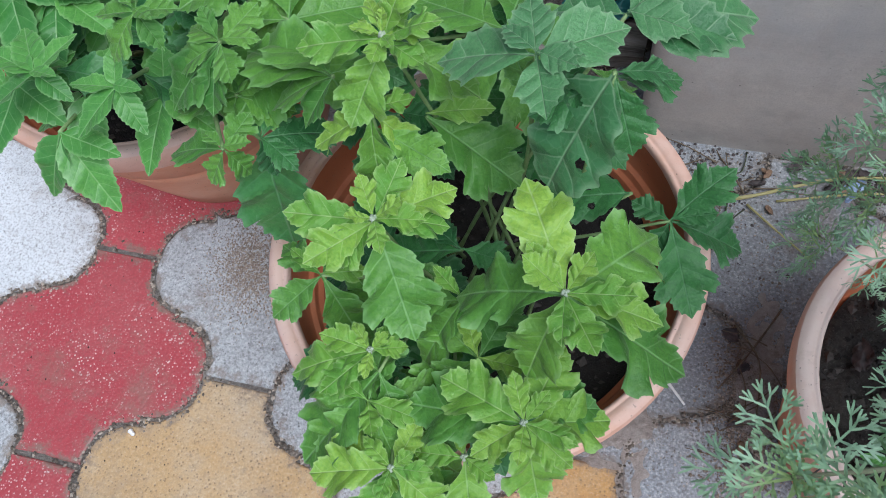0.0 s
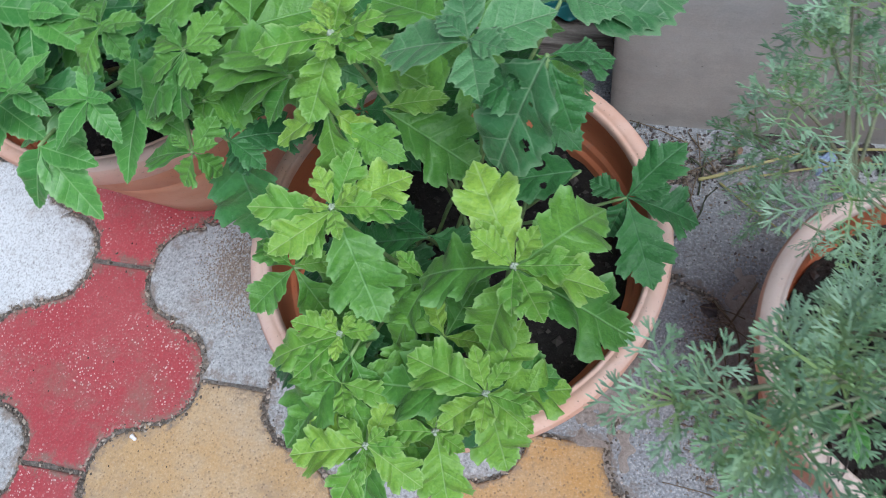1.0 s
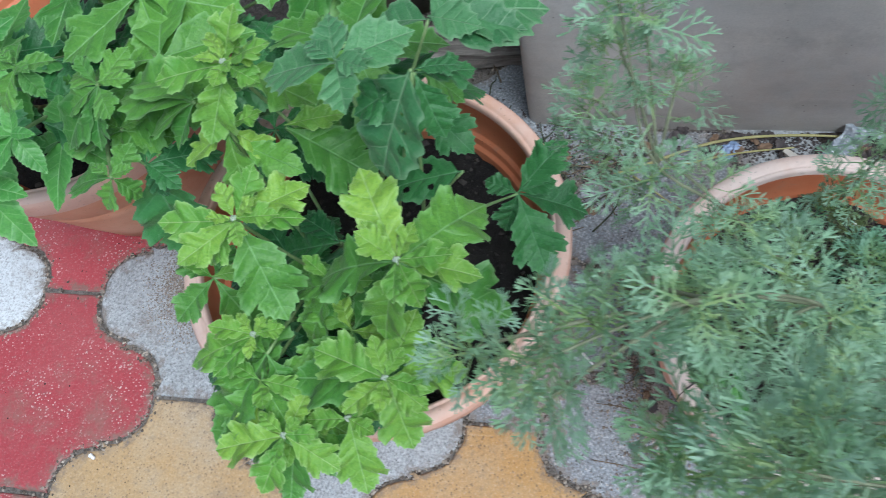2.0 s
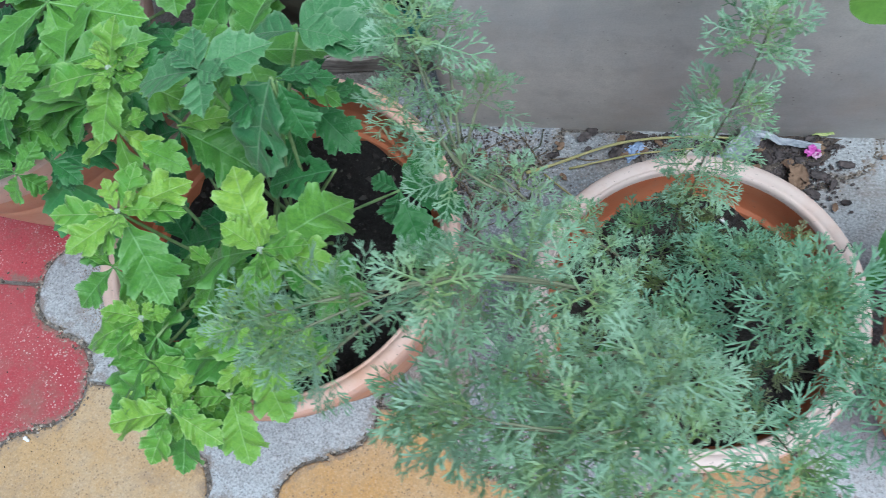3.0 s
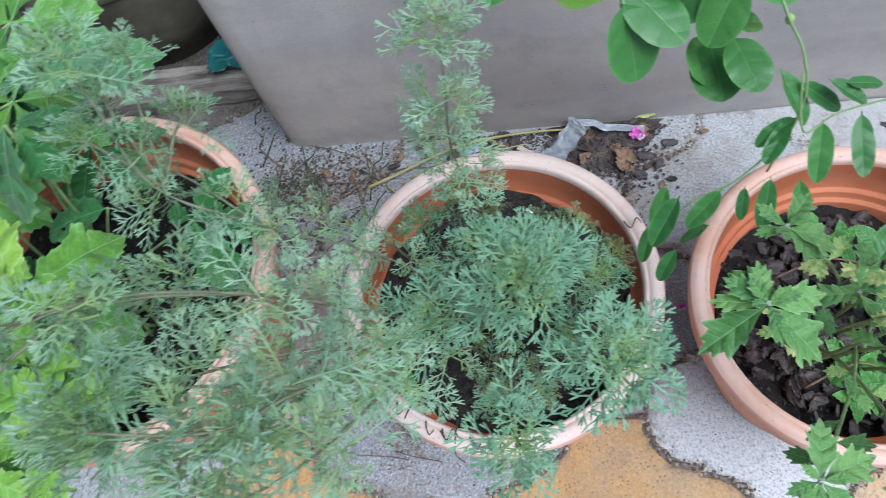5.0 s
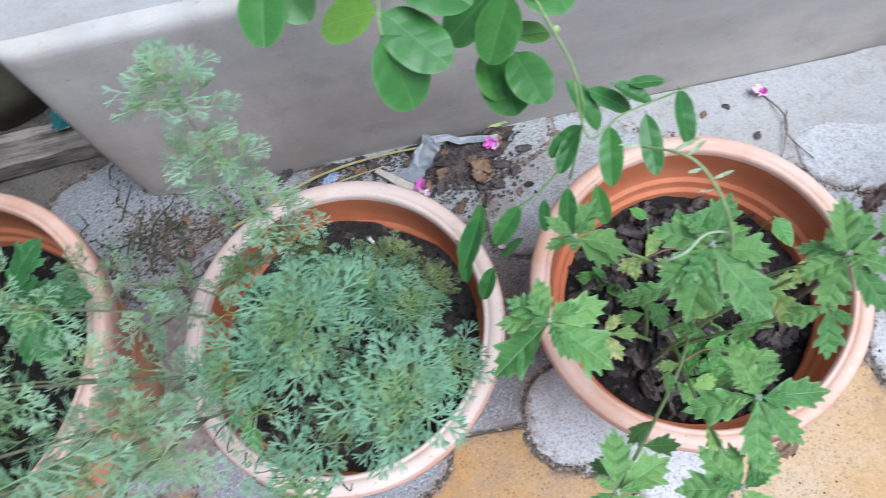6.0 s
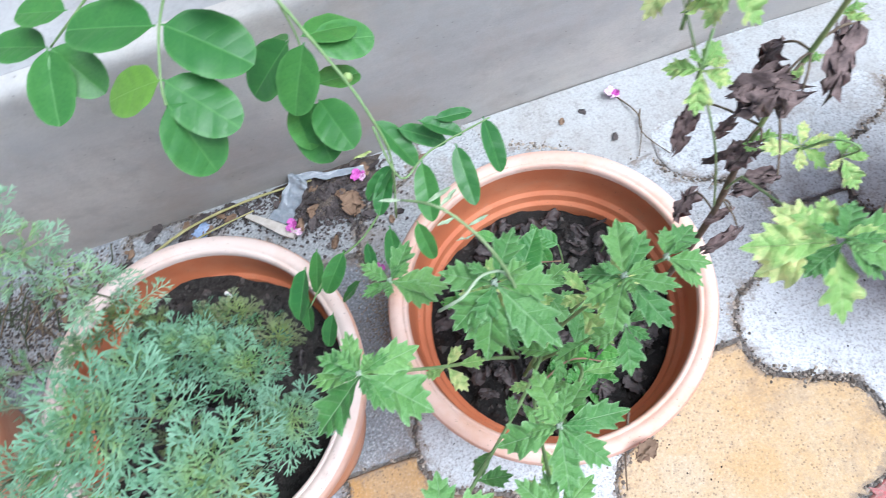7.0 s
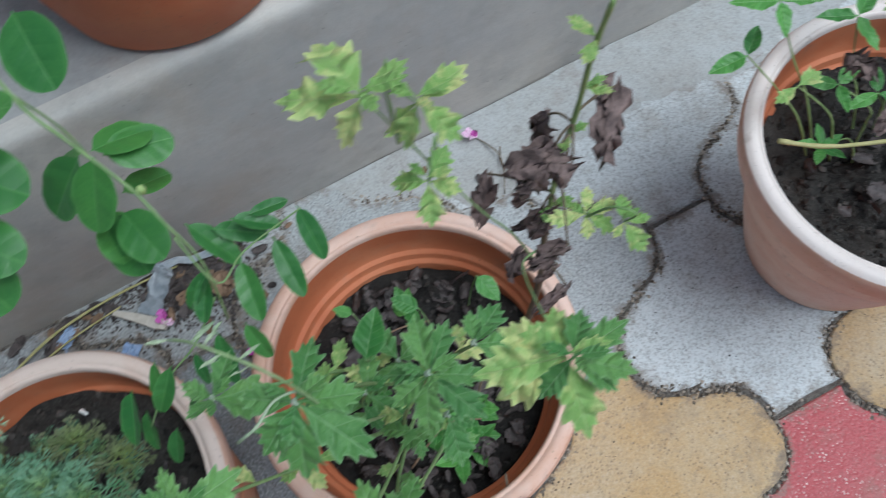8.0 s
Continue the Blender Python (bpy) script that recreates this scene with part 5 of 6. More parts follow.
for at, scale in (((0.142, -0.322, 0.647), 0.75), ((0.174, -0.314, 0.608), 0.75), ((0.128, -0.345, 0.640), 0.70), ((0.152, -0.292, 0.645), 0.70)):
    rosette(at, scale, (0.165, -0.362, 0.600) if at[1] > -0.36 else (0.21, -0.372, 0.56))
for at, root in (((0.087, -0.494, 0.690), (0.178, -0.466, 0.69)), ((0.136, -0.480, 0.690), (0.178, -0.466, 0.69)), ((0.120, -0.507, 0.672), (0.178, -0.466, 0.69)), ((0.176, -0.458, 0.665), (0.235, -0.445, 0.63)), ((0.150, -0.447, 0.640), (0.178, -0.466, 0.69)),
                 ((0.220, -0.505, 0.675), (0.280, -0.505, 0.66)), ((0.262, -0.527, 0.690), (0.280, -0.505, 0.66)), ((0.179, -0.530, 0.672), (0.255, -0.530, 0.70)), ((0.243, -0.515, 0.620), (0.265, -0.46, 0.56)), ((0.215, -0.455, 0.610), (0.235, -0.445, 0.63)), ((0.235, -0.545, 0.690), (0.255, -0.530, 0.70))):
    rosette(at, rng.uniform(0.62, 0.76), root)
# low sprays between the two pots
feathery([(0.29, -0.31, 0.21), (0.245, -0.300, 0.36), (0.195, -0.300, 0.405), (0.160, -0.280, 0.400)], 0.0016, 0.45)
# upright stem at the back
feathery([(0.335, -0.255, 0.21), (0.331, -0.262, 0.36), (0.328, -0.276, 0.47), (0.336, -0.280, 0.56), (0.340, -0.276, 0.625)], 0.0014, 0.45, 0.016, 0.82)
# stems in the pot and over the front of the rim
for x, y, z, size in ((0.372, -0.515, 0.540, 1.0), (0.438, -0.470, 0.540, 1.15), (0.379, -0.417, 0.550, 1.15), (0.462, -0.418, 0.390, 0.95), (0.309, -0.416, 0.470, 1.1),
                      (0.436, -0.366, 0.400, 0.85), (0.405, -0.335, 0.380, 0.85), (0.395, -0.292, 0.330, 0.7), (0.345, -0.280, 0.330, 0.75), (0.375, -0.320, 0.370, 0.9), (0.340, -0.330, 0.390, 0.95),
                      (0.300, -0.340, 0.340, 0.8), (0.285, -0.292, 0.360, 0.8), (0.322, -0.268, 0.350, 0.8), (0.425, -0.300, 0.350, 0.75), (0.455, -0.330, 0.345, 0.75), (0.345, -0.430, 0.320, 0.8), (0.385, -0.440, 0.310, 0.75), (0.415, -0.400, 0.310, 0.75), (0.330, -0.385, 0.300, 0.7)):
    root = Vector((B[0] + 0.45 * (x - B[0]), B[1] + 0.35 * (y - B[1]), 0.205))
    tip = Vector((x, y, z))
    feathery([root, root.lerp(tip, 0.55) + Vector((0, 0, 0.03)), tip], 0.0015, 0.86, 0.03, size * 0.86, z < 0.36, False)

# ---- climbing vine with rounded leaflets, coming down from the pot on the ledge ----
rng = random.Random(3)
vine = thing("climbing_vine", S[0], S[1] - 0.05, PLINTH_H + 0.21, "trailing vine with rounded soft green leaflets", "plant")
stem(vine, [(0.640, 0.130, PLINTH_H + 0.21), (0.600, 0.0, 0.665), (0.552, -0.100, 0.635), (0.552, -0.155, 0.580), (0.566, -0.183, 0.546), (0.583, -0.213, 0.512), (0.593, -0.243, 0.500), (0.598, -0.262, 0.46), (0.585, -0.280, 0.39)], 0.0018, 0.0009, M_STEM)
stem(vine, [(0.593, -0.250, 0.49), (0.600, -0.276, 0.447), (0.628, -0.264, 0.452), (0.680, -0.258, 0.462)], 0.0010, 0.0007, M_STEM)
stem(vine, [(0.588, -0.272, 0.42), (0.555, -0.292, 0.40), (0.520, -0.300, 0.38), (0.489, -0.322, 0.36)], 0.0010, 0.0007, M_STEM)
stem(vine, [(0.552, -0.155, 0.580), (0.556, -0.150, 0.530), (0.558, -0.158, 0.492), (0.552, -0.170, 0.445)], 0.0011, 0.0008, M_STEM)
stem(vine, [(0.552, -0.100, 0.635), (0.520, -0.135, 0.600), (0.498, -0.145, 0.586), (0.475, -0.160, 0.561), (0.463, -0.194, 0.546), (0.463, -0.215, 0.545)], 0.0013, 0.0009, M_STEM)
stem(vine, [(0.560, -0.080, 0.640), (0.490, -0.090, 0.590), (0.421, -0.107, 0.550), (0.378, -0.113, 0.523)], 0.0013, 0.0009, M_STEM)


def leaflets(rows, z, fall, shapes, grow=1.0):
    for x, y, az, size in rows:
        m = aim(Vector((x, y, z + rng.uniform(-0.006, 0.006))) - vine.location, az, fall + rng.uniform(-10, 10), size * grow * 1.18, rng.uniform(-22, 22), rng.uniform(0.92, 1.08))
        part("leaf", rng.choice(shapes), vine, m=m)


SPRAY = (
    (0.476, -0.160, 0.560, -40, -6, 0.068), (0.472, -0.160, 0.560, 158, 0, 0.068), (0.463, -0.194, 0.546, 167, -12, 0.049), (0.464, -0.193, 0.545, -48, -18, 0.062), (0.463, -0.212, 0.544, -72, -50, 0.060),
    (0.376, -0.115, 0.525, -101, -18, 0.058), (0.378, -0.115, 0.525, -56, -20, 0.050), (0.374, -0.110, 0.520, 156, 0, 0.050), (0.421, -0.107, 0.550, 108, 0, 0.051),
    (0.502, -0.152, 0.585, -25, 5, 0.058), (0.494, -0.138, 0.585, 147, -6, 0.052), (0.569, -0.086, 0.575, -88, -12, 0.06), (0.407, -0.111, 0.55, 156, -7, 0.044))
HANGING = (
    (0.567, -0.160, 0.490, 5, -28, 0.052), (0.561, -0.155, 0.494, 13, -19, 0.046), (0.562, -0.162, 0.495, -125, -30, 0.055), (0.551, -0.153, 0.492, -165, -35, 0.058), (0.550, -0.140, 0.478, 150, -20, 0.022),
    (0.557, -0.164, 0.442, 18, -24, 0.042), (0.557, -0.192, 0.460, -73, 3, 0.050), (0.545, -0.175, 0.435, -86, 0, 0.055), (0.541, -0.165, 0.430, -95, 4, 0.050))
VINE_YELLOW = shape_set("leaf", lambda r: oval_outline(r, 0.36, 0.0, 0.74), M_VINE_YELLOW, 1, (0.06, 0.2), (0.0, 0.15), 0.018)
for x, y, z, az, elev, size in (*SPRAY, *HANGING):
    m = aim(Vector((x, y, z)) - vine.location, az, elev + rng.uniform(-4, 4), size * 1.03, rng.uniform(-16, 16), rng.uniform(0.95, 1.06))
    turning = az == 167
    part("leaf", rng.choice(VINE_YELLOW if turning else VINE), vine, "leaflet turning yellow-green" if turning else "", m)
M_BUD_Y = plain_paint("yellow_green_bud", (0.27, 0.42, 0.12), (0.42, 0.54, 0.22), 300, 0.6)
part("bud", lathe("bud", [(0, -0.005), (0.0022, -0.004), (0.0034, -0.001), (0.0032, 0.002), (0.0016, 0.0045), (0, 0.005)], M_BUD_Y, 14), vine, "small yellow-green bud", Matrix.Translation(Vector((0.587, -0.211, 0.503)) - vine.location))
NARROW = shape_set("leaf", lambda r: oval_outline(r, 0.205 * r.uniform(0.9, 1.1), 0.0), M_VINE, 4, (0.2, 0.5), (0.0, 0.2), 0.04)
leaflets([(0.593, -0.215, -56, 0.045), (0.609, -0.226, -20, 0.039), (0.627, -0.231, -25, 0.033), (0.640, -0.233, 3, 0.028), (0.677, -0.247, -88, 0.039), (0.650, -0.256, -90, 0.044), (0.620, -0.261, -99, 0.042), (0.594, -0.262, -126, 0.033), (0.598, -0.263, -159, 0.032)], 0.442, -25, NARROW)
leaflets([(0.601, -0.301, -83, 0.031), (0.579, -0.298, -101, 0.038), (0.558, -0.305, -99, 0.024), (0.539, -0.308, -141, 0.035), (0.506, -0.311, -127, 0.041)], 0.42, -35, NARROW)
leaflets([(0.508, -0.270, -113, 0.035), (0.538, -0.314, -169, 0.027), (0.491, -0.309, -113, 0.032), (0.508, -0.333, -126, 0.028)], 0.36, -35, NARROW)

# pale dried tendrils curling over the sparse plant
M_WILT = plain_paint("wilted_stem", (0.19, 0.29, 0.11), (0.33, 0.43, 0.22), 90, 0.7)
TENDRIL = plain_paint("pale_tendril", (0.24, 0.33, 0.19), (0.42, 0.49, 0.34), 90, 0.7)
wilted = thing("wilted_climber", 0.672, -0.362, 0.14, "wilted pale green climber with shrivelled leaflets and a curling tendril", "plant")
stem(wilted, [(0.672, -0.362, 0.135), (0.668, -0.385, 0.27), (0.655, -0.415, 0.42), (0.642, -0.430, 0.515), (0.647, -0.425, 0.540), (0.643, -0.417, 0.575), (0.634, -0.407, 0.605), (0.622, -0.396, 0.625), (0.612, -0.385, 0.622), (0.600, -0.374, 0.612)], 0.0014, 0.0007, M_WILT)
stem(wilted, [(0.600, -0.424, 0.560), (0.606, -0.426, 0.570), (0.616, -0.425, 0.575), (0.628, -0.417, 0.574), (0.640, -0.416, 0.570), (0.645, -0.420, 0.560)], 0.0011, 0.0008, TENDRIL, "tendril", "pale curling tendril")
WISP = shape_set("dried_leaflet", lambda r: oval_outline(r, 0.085, 0.0), TENDRIL, 3, (0.4, 0.8), (-0.3, 0.4), 0.3)
for x, y, z, az, size in ((0.600, -0.374, 0.612, 165, 0.014), (0.612, -0.385, 0.622, 20, 0.018), (0.618, -0.391, 0.624, 35, 0.017), (0.624, -0.398, 0.622, 205, 0.016), (0.629, -0.402, 0.615, 15, 0.014), (0.632, -0.405, 0.608, 200, 0.014)):
    part("dried_leaflet", rng.choice(WISP), wilted, "shrivelled pale leaflet", aim(Vector((x, y, z)) - wilted.location, az, rng.uniform(-20, 25), size * 0.85, rng.uniform(-40, 40)))

# ---- plant in the weathered pot ----
rng = random.Random(9)
last = thing("seedling_plant", D[0], D[1], 0.2, "small green seedlings and bare stalks in the weathered pot", "plant")
SEEDLING = shape_set("leaf", lambda r: ovate_outline(r, 0.33 * r.uniform(0.9, 1.1), 0.03), M_OVAL, 4, (0.10, 0.40), (0.02, 0.3), 0.08)
for shapes, at, leaves in ((SEEDLING, (1.100, -0.262, 0.350), [(175, 0.036, -5), (40, 0.034, 0)]), (SEEDLING, (1.125, -0.252, 0.400), [(150, 0.040, 0), (60, 0.042, -10), (-20, 0.038, -10), (250, 0.030, -20)]),
                           (VARI, (1.138, -0.300, 0.320), [(10, 0.032, -10), (190, 0.026, 0)]), (SEEDLING, (1.170, -0.340, 0.235), [(0, 0.022, 20), (72, 0.024, 20), (144, 0.026, 20), (216, 0.026, 20), (288, 0.024, 20)]),
                           (SEEDLING, (1.205, -0.300, 0.270), [(20, 0.036, 5), (140, 0.032, 0), (250, 0.030, 0)]), (SEEDLING, (1.235, -0.325, 0.265), [(60, 0.030, 10), (180, 0.034, 0), (300, 0.030, 0)]), (SEEDLING, (1.225, -0.268, 0.330), [(30, 0.040, 0), (150, 0.036, 0), (270, 0.036, -15)]),
                           (VARI, (1.262, -0.290, 0.370), [(40, 0.030, 0), (170, 0.032, -10), (290, 0.028, -10)])):
    shoot(rng, last, (at[0] * 0.45 + D[0] * 0.55, at[1] * 0.45 + D[1] * 0.55, 0.195), at, 0.0014, material=M_PALE_STEM)
    leafy(rng, last, shapes, at, leaves, 0)
for x, y, z, az, size in ((1.205, -0.325, 0.315, 80, 0.044), (1.232, -0.350, 0.285, 200, 0.036)):
    part("dead_leaf", WITHER[int(az) % 7], BEARER[last], "crumpled purplish brown withered leaf", aim(Vector((x, y, z)) - last.location, az, -15, size))
stem(last, [(1.115, -0.325, 0.275), (1.17, -0.355, 0.262), (1.30, -0.40, 0.25)], 0.0028, 0.002, M_STRAW, "dry_stalk", "straw-coloured bare stalk")

# ---- things behind the corner of the plinth ----
old = thing("old_pot", -0.21, 0.31, 0, "grimy olive-brown pot under a blue plastic tub", "flower pot")
part("body", lathe("body", [(0, 0.003), (0.13, 0.0), (0.15, 0.08), (0.185, 0.19), (0.194, 0.228), (0.184, 0.228), (0.178, 0.20), (0, 0.19)], M_OLIVE, 56, 0.01), old)
part("rim", lathe("rim", [(0.186, 0.226), (0.198, 0.226), (0.205, 0.234), (0.204, 0.250), (0.198, 0.258), (0.188, 0.257), (0.184, 0.240), (0.186, 0.226)], M_OLIVE, 56, 0.008), old)
tub = thing("plastic_tub", -0.21, 0.31, 0.261, "pale blue plastic tub on the grimy pot", "tub")
part("shell", lathe("shell", [(0, 0.0), (0.19, 0.0), (0.205, 0.02), (0.22, 0.10), (0.228, 0.105), (0.224, 0.112), (0.212, 0.104), (0.196, 0.02), (0, 0.012)], M_BLUE, 56, 0.008), tub)
plank = thing("wooden_plank", -0.10, 0.14, 0, "weathered grey wooden plank lying on the ground", "plank")
pv = []
for i in range(13):
    t = i / 12
    for dy, dz in ((-0.028, 0.0), (-0.028, 0.030), (0.028, 0.034), (0.028, 0.002)):
        w = 0.004 * noise.noise(Vector((t * 9, dy * 60, dz * 50)))
        pv.append((-0.20 + 0.32 * t + w, dy + 0.02 * t - 0.03 + w, 0.003 + dz + w * 0.5))
pf = [(4 * i + k, 4 * i + (k + 1) % 4, 4 * i + 4 + (k + 1) % 4, 4 * i + 4 + k) for i in range(12) for k in range(4)] + [(3, 2, 1, 0), (48, 49, 50, 51)]
part("board", mesh_of("board", pv, pf, M_PLANK, False), plank)


def crumple(name, x, y, z, sx, sy, sz, material, label, category, turn=0.0, seed=1.0):
    """A crumpled sheet or bag with folds."""
    n, verts = 22, []
    for i in range(n):
        for j in range(n):
            u, v = i / (n - 1) - 0.5, j / (n - 1) - 0.5
            q = Vector((u * 5 + seed, v * 5, seed))
            d = 1 - 1.6 * (u * u + v * v)
            verts.append((sx * (u + 0.12 * noise.noise(q)), sy * (v + 0.12 * noise.noise(q + Vector((7, 3, 1)))), max(0.0, sz * (0.65 * d + 0.7 * noise.noise(q * 1.3)))))
    faces = [(i * n + j, (i + 1) * n + j, (i + 1) * n + j + 1, i * n + j + 1) for i in range(n - 1) for j in range(n - 1)]
    ob = new(name, mesh_of(name, verts, faces, material))
    ob.matrix_world = pose(x, y, z, 0, 0, turn)
    return tagged(ob, label, category)


crumple("plastic_bag", -0.030, 0.215, 0.004, 0.10, 0.10, 0.16, M_BLACK, "crumpled black plastic bag beside the plinth corner", "bag", 10, 2.0)
crumple("plastic_sheet", -0.050, 0.150, 0.045, 0.10, 0.05, 0.03, M_TEAL, "scrap of dark teal plastic on the plank", "plastic scrap", 20, 5.0)


def film_band(points, width, label, seed):
    """A crumpled band of film along a line, with lengthwise creases and an uneven edge."""
    pts, rows, n = [Vector(p) for p in points], 40, 9
    verts = []
    for i in range(rows):
        t = i / (rows - 1) * (len(pts) - 1)
        k = min(int(t), len(pts) - 2)
        at, d = pts[k].lerp(pts[k + 1], t - k), (pts[k + 1] - pts[k]).normalized()
        side = Vector((-d.y, d.x, 0)).normalized()
        for j in range(n):
            u = 2 * j / (n - 1) - 1
            q = Vector((u * 2.4 + seed, t * 1.6, seed))
            w = width * 0.5 * (1 + 0.45 * noise.noise(Vector((t * 1.3, seed, u * 0.3)))) * u
            verts.append(at + side * w + Vector((0, 0, 0.004 + width * (0.22 * noise.noise(q) + 0.12 * noise.noise(q * 2.7)))) - pts[0])
    faces = [(i * n + j, (i + 1) * n + j, (i + 1) * n + j + 1, i * n + j + 1) for i in range(rows - 1) for j in range(n - 1)]
    ob = new("plastic_film", mesh_of("plastic_film", verts, faces, M_FILM))
    ob.location = pts[0]
    tagged(ob, label, "litter")


film_band([(0.456, -0.004, 0.022), (0.446, -0.014, 0.014), (0.429, -0.036, 0.009), (0.413, -0.056, 0.006)], 0.030, "flat strip of crumpled clear plastic film", 3.0)
film_band([(0.452, -0.004, 0.020), (0.476, -0.006, 0.016), (0.494, -0.012, 0.012), (0.520, -0.014, 0.009), (0.546, -0.016, 0.006)], 0.011, "twisted ribbon of clear plastic film", 4.0)
crumple("plastic_scrap", 0.300, -0.030, 0.002, 0.030, 0.022, 0.010, M_PALEBLUE, "small pale blue plastic scrap", "litter", 30, 6.0)
crumple("plastic_scrap", 0.368, -0.095, 0.002, 0.035, 0.025, 0.012, M_PALEBLUE, "small pale blue plastic scrap by the pot", "litter", 50, 8.0)


# ---- litter along the foot of the plinth ----
def twig(name, points, r, material, label, category="twig"):
    o = Vector(points[0])
    v, f, _ = tube([Vector(p) - o for p in points], r, r * 0.6, 6)
    ob = new(name, mesh_of(name, v, f, material))
    ob.location = o
    return tagged(ob, label, category)


twig("straw_stem", [(0.150, -0.072, 0.006), (0.186, -0.060, 0.010), (0.278, -0.022, 0.012), (0.373, -0.008, 0.012), (0.470, -0.008, 0.010)], 0.0027, M_STRAW, "dry yellow-green plant stem along the wall")
twig("straw_stem", [(0.210, -0.062, 0.005), (0.300, -0.040, 0.014), (0.380, -0.025, 0.010)], 0.0018, M_STRAW, "dry yellow-green plant stem along the wall")
twig("bare_twig", [(0.176, -0.073, 0.006), (0.215, -0.105, 0.010), (0.261, -0.136, 0.006)], 0.0016, M_STRAW, "thin dry twig beside the wall")
twig("bare_twig", [(0.735, -0.395, 0.165), (0.765, -0.365, 0.185), (0.785, -0.340, 0.180)], 0.0016, M_WOOD_STEM, "dead brown twig on the pot soil")
twig("bare_twig", [(0.640, -0.300, 0.165), (0.690, -0.285, 0.175), (0.735, -0.290, 0.165)], 0.0014, M_DRY, "dead brown twig on the pot soil")
twig("bare_twig", [(0.650, -0.420, 0.165), (0.700, -0.400, 0.180), (0.735, -0.410, 0.170)], 0.0014, M_DRY, "dead brown twig on the pot soil")
twig("white_stick", [(0.108, -0.306, 0.003), (0.122, -0.320, 0.003), (0.137, -0.335, 0.003)], 0.0024, M_PALE, "short white plastic stick on the paving", "stick")
peg_v = [(q[0] + w * nx, q[1] + w * ny, z) for z in (0.004, 0.010) for q, w in (((0.368, -0.028), 0.0035), ((0.390, -0.046), 0.0055), ((0.416, -0.070), 0.0080), ((0.428, -0.080), 0.0060)) for nx, ny in ((-0.63, -0.77), (0.63, 0.77))]
peg_f = [(2 * i, 2 * i + 1, 2 * i + 3, 2 * i + 2)[::-1 if z == 0 else 1] for z in (0, 8) for i in range(z // 2, z // 2 + 3)] + [(2 * i + e, 2 * i + 2 + e, 2 * i + 10 + e, 2 * i + 8 + e) for i in range(3) for e in (0, 1)] + [(0, 1, 9, 8), (6, 7, 15, 14)]
tagged(new("broken_lath", mesh_of("broken_lath", peg_v, peg_f, M_LATH, False)), "broken pale cream lath among the litter", "stick")
twig("white_bit", [(0.380, -0.223, 0.222), (0.386, -0.231, 0.224)], 0.0024, M_PALE, "tiny white scrap on the soil", "litter")
twig("white_bit", [(-0.510, -0.512, 0.002), (-0.502, -0.516, 0.003)], 0.0035, M_PALE, "tiny white scrap in the paving joint", "litter")
twig("bare_twig", [(0.18, -0.23, 0.004), (0.21, -0.27, 0.012), (0.215, -0.33, 0.006)], 0.0014, M_WOOD_STEM, "thin bare brown twig between the pots")
twig("bare_twig", [(0.23, -0.20, 0.004), (0.20, -0.26, 0.010), (0.17, -0.31, 0.005)], 0.0013, M_WOOD_STEM, "thin bare brown twig between the pots")
twig("bare_twig", [(0.94, -0.06, 0.003), (0.925, -0.10, 0.012), (0.95, -0.14, 0.004)], 0.0011, M_WOOD_STEM, "thin bare twig on the cement")
twig("bare_twig", [(0.915, -0.03, 0.003), (0.93, -0.08, 0.014), (0.91, -0.13, 0.004)], 0.0011, M_WOOD_STEM, "thin bare twig on the cement")


def flower(x, y, z, size, seed):
    r = random.Random(seed)
    t = thing("fallen_flower", x, y, z, "fallen magenta and white flower on the ground", "flower", "fallen flowers")
    for i in range(4):
        part("petal", r.choice(PETAL_PALE if i == 3 or (seed == 2 and i > 0) else PETAL), t, m=aim(Vector((0, 0, 0.003)), i * 95 + r.uniform(-30, 30), r.uniform(0, 55), size * r.uniform(0.7, 1.1), r.uniform(-30, 30)))


for i, (x, y, size) in enumerate(((0.536, -0.025, 0.014), (0.428, -0.070, 0.020), (0.910, -0.027, 0.017), (0.520, -0.170, 0.014), (0.565, -0.28, 0.010))):
    flower(x, y, 0.003, size, i)

r = random.Random(17)
for i in range(72):
    x = r.gauss(0.490, 0.036) if i < 44 else r.gauss(0.29, 0.05) if i < 64 else r.uniform(0.1, 1.0)
    y = -0.004 - abs(r.gauss(0.0, 0.050)) if i < 44 else -0.004 - abs(r.gauss(0.0, 0.016)) if i < 64 else r.uniform(-0.12, -0.01)
    ob = new("fallen_leaf", r.choice(DRY if r.random() < 0.3 else DEAD))
    ob.matrix_world = aim(Vector((x, y, 0.006)), r.uniform(0, 360), r.uniform(-10, 12), r.uniform(0.010, 0.024) if i < 64 else 0.012, r.uniform(-25, 25)) @ Matrix.Diagonal((1, 1, 0.5, 1))
    tagged(ob, "dry brown fallen leaf in the litter by the wall", "fallen leaf", "leaf litter along the wall")
for cx, cy, cz, rad, n in ((C[0], C[1], 0.150, 0.112, 210), (D[0], D[1], 0.208, 0.10, 16), (B[0], B[1], 0.220, 0.10, 12)):
    for i in range(n):
        a, q = r.uniform(0, 6.28), rad * math.sqrt(r.random())
        ob = new("fallen_leaf", r.choice(DEAD))
        ob.matrix_world = aim(Vector((cx + q * math.cos(a), cy + q * math.sin(a), cz + 0.008)), r.uniform(0, 360), r.uniform(-10, 25), r.uniform(0.012, 0.027), r.uniform(-30, 30))
        tagged(ob, "withered dark brown leaf lying on the pot soil", "fallen leaf", "leaf litter in the pots")


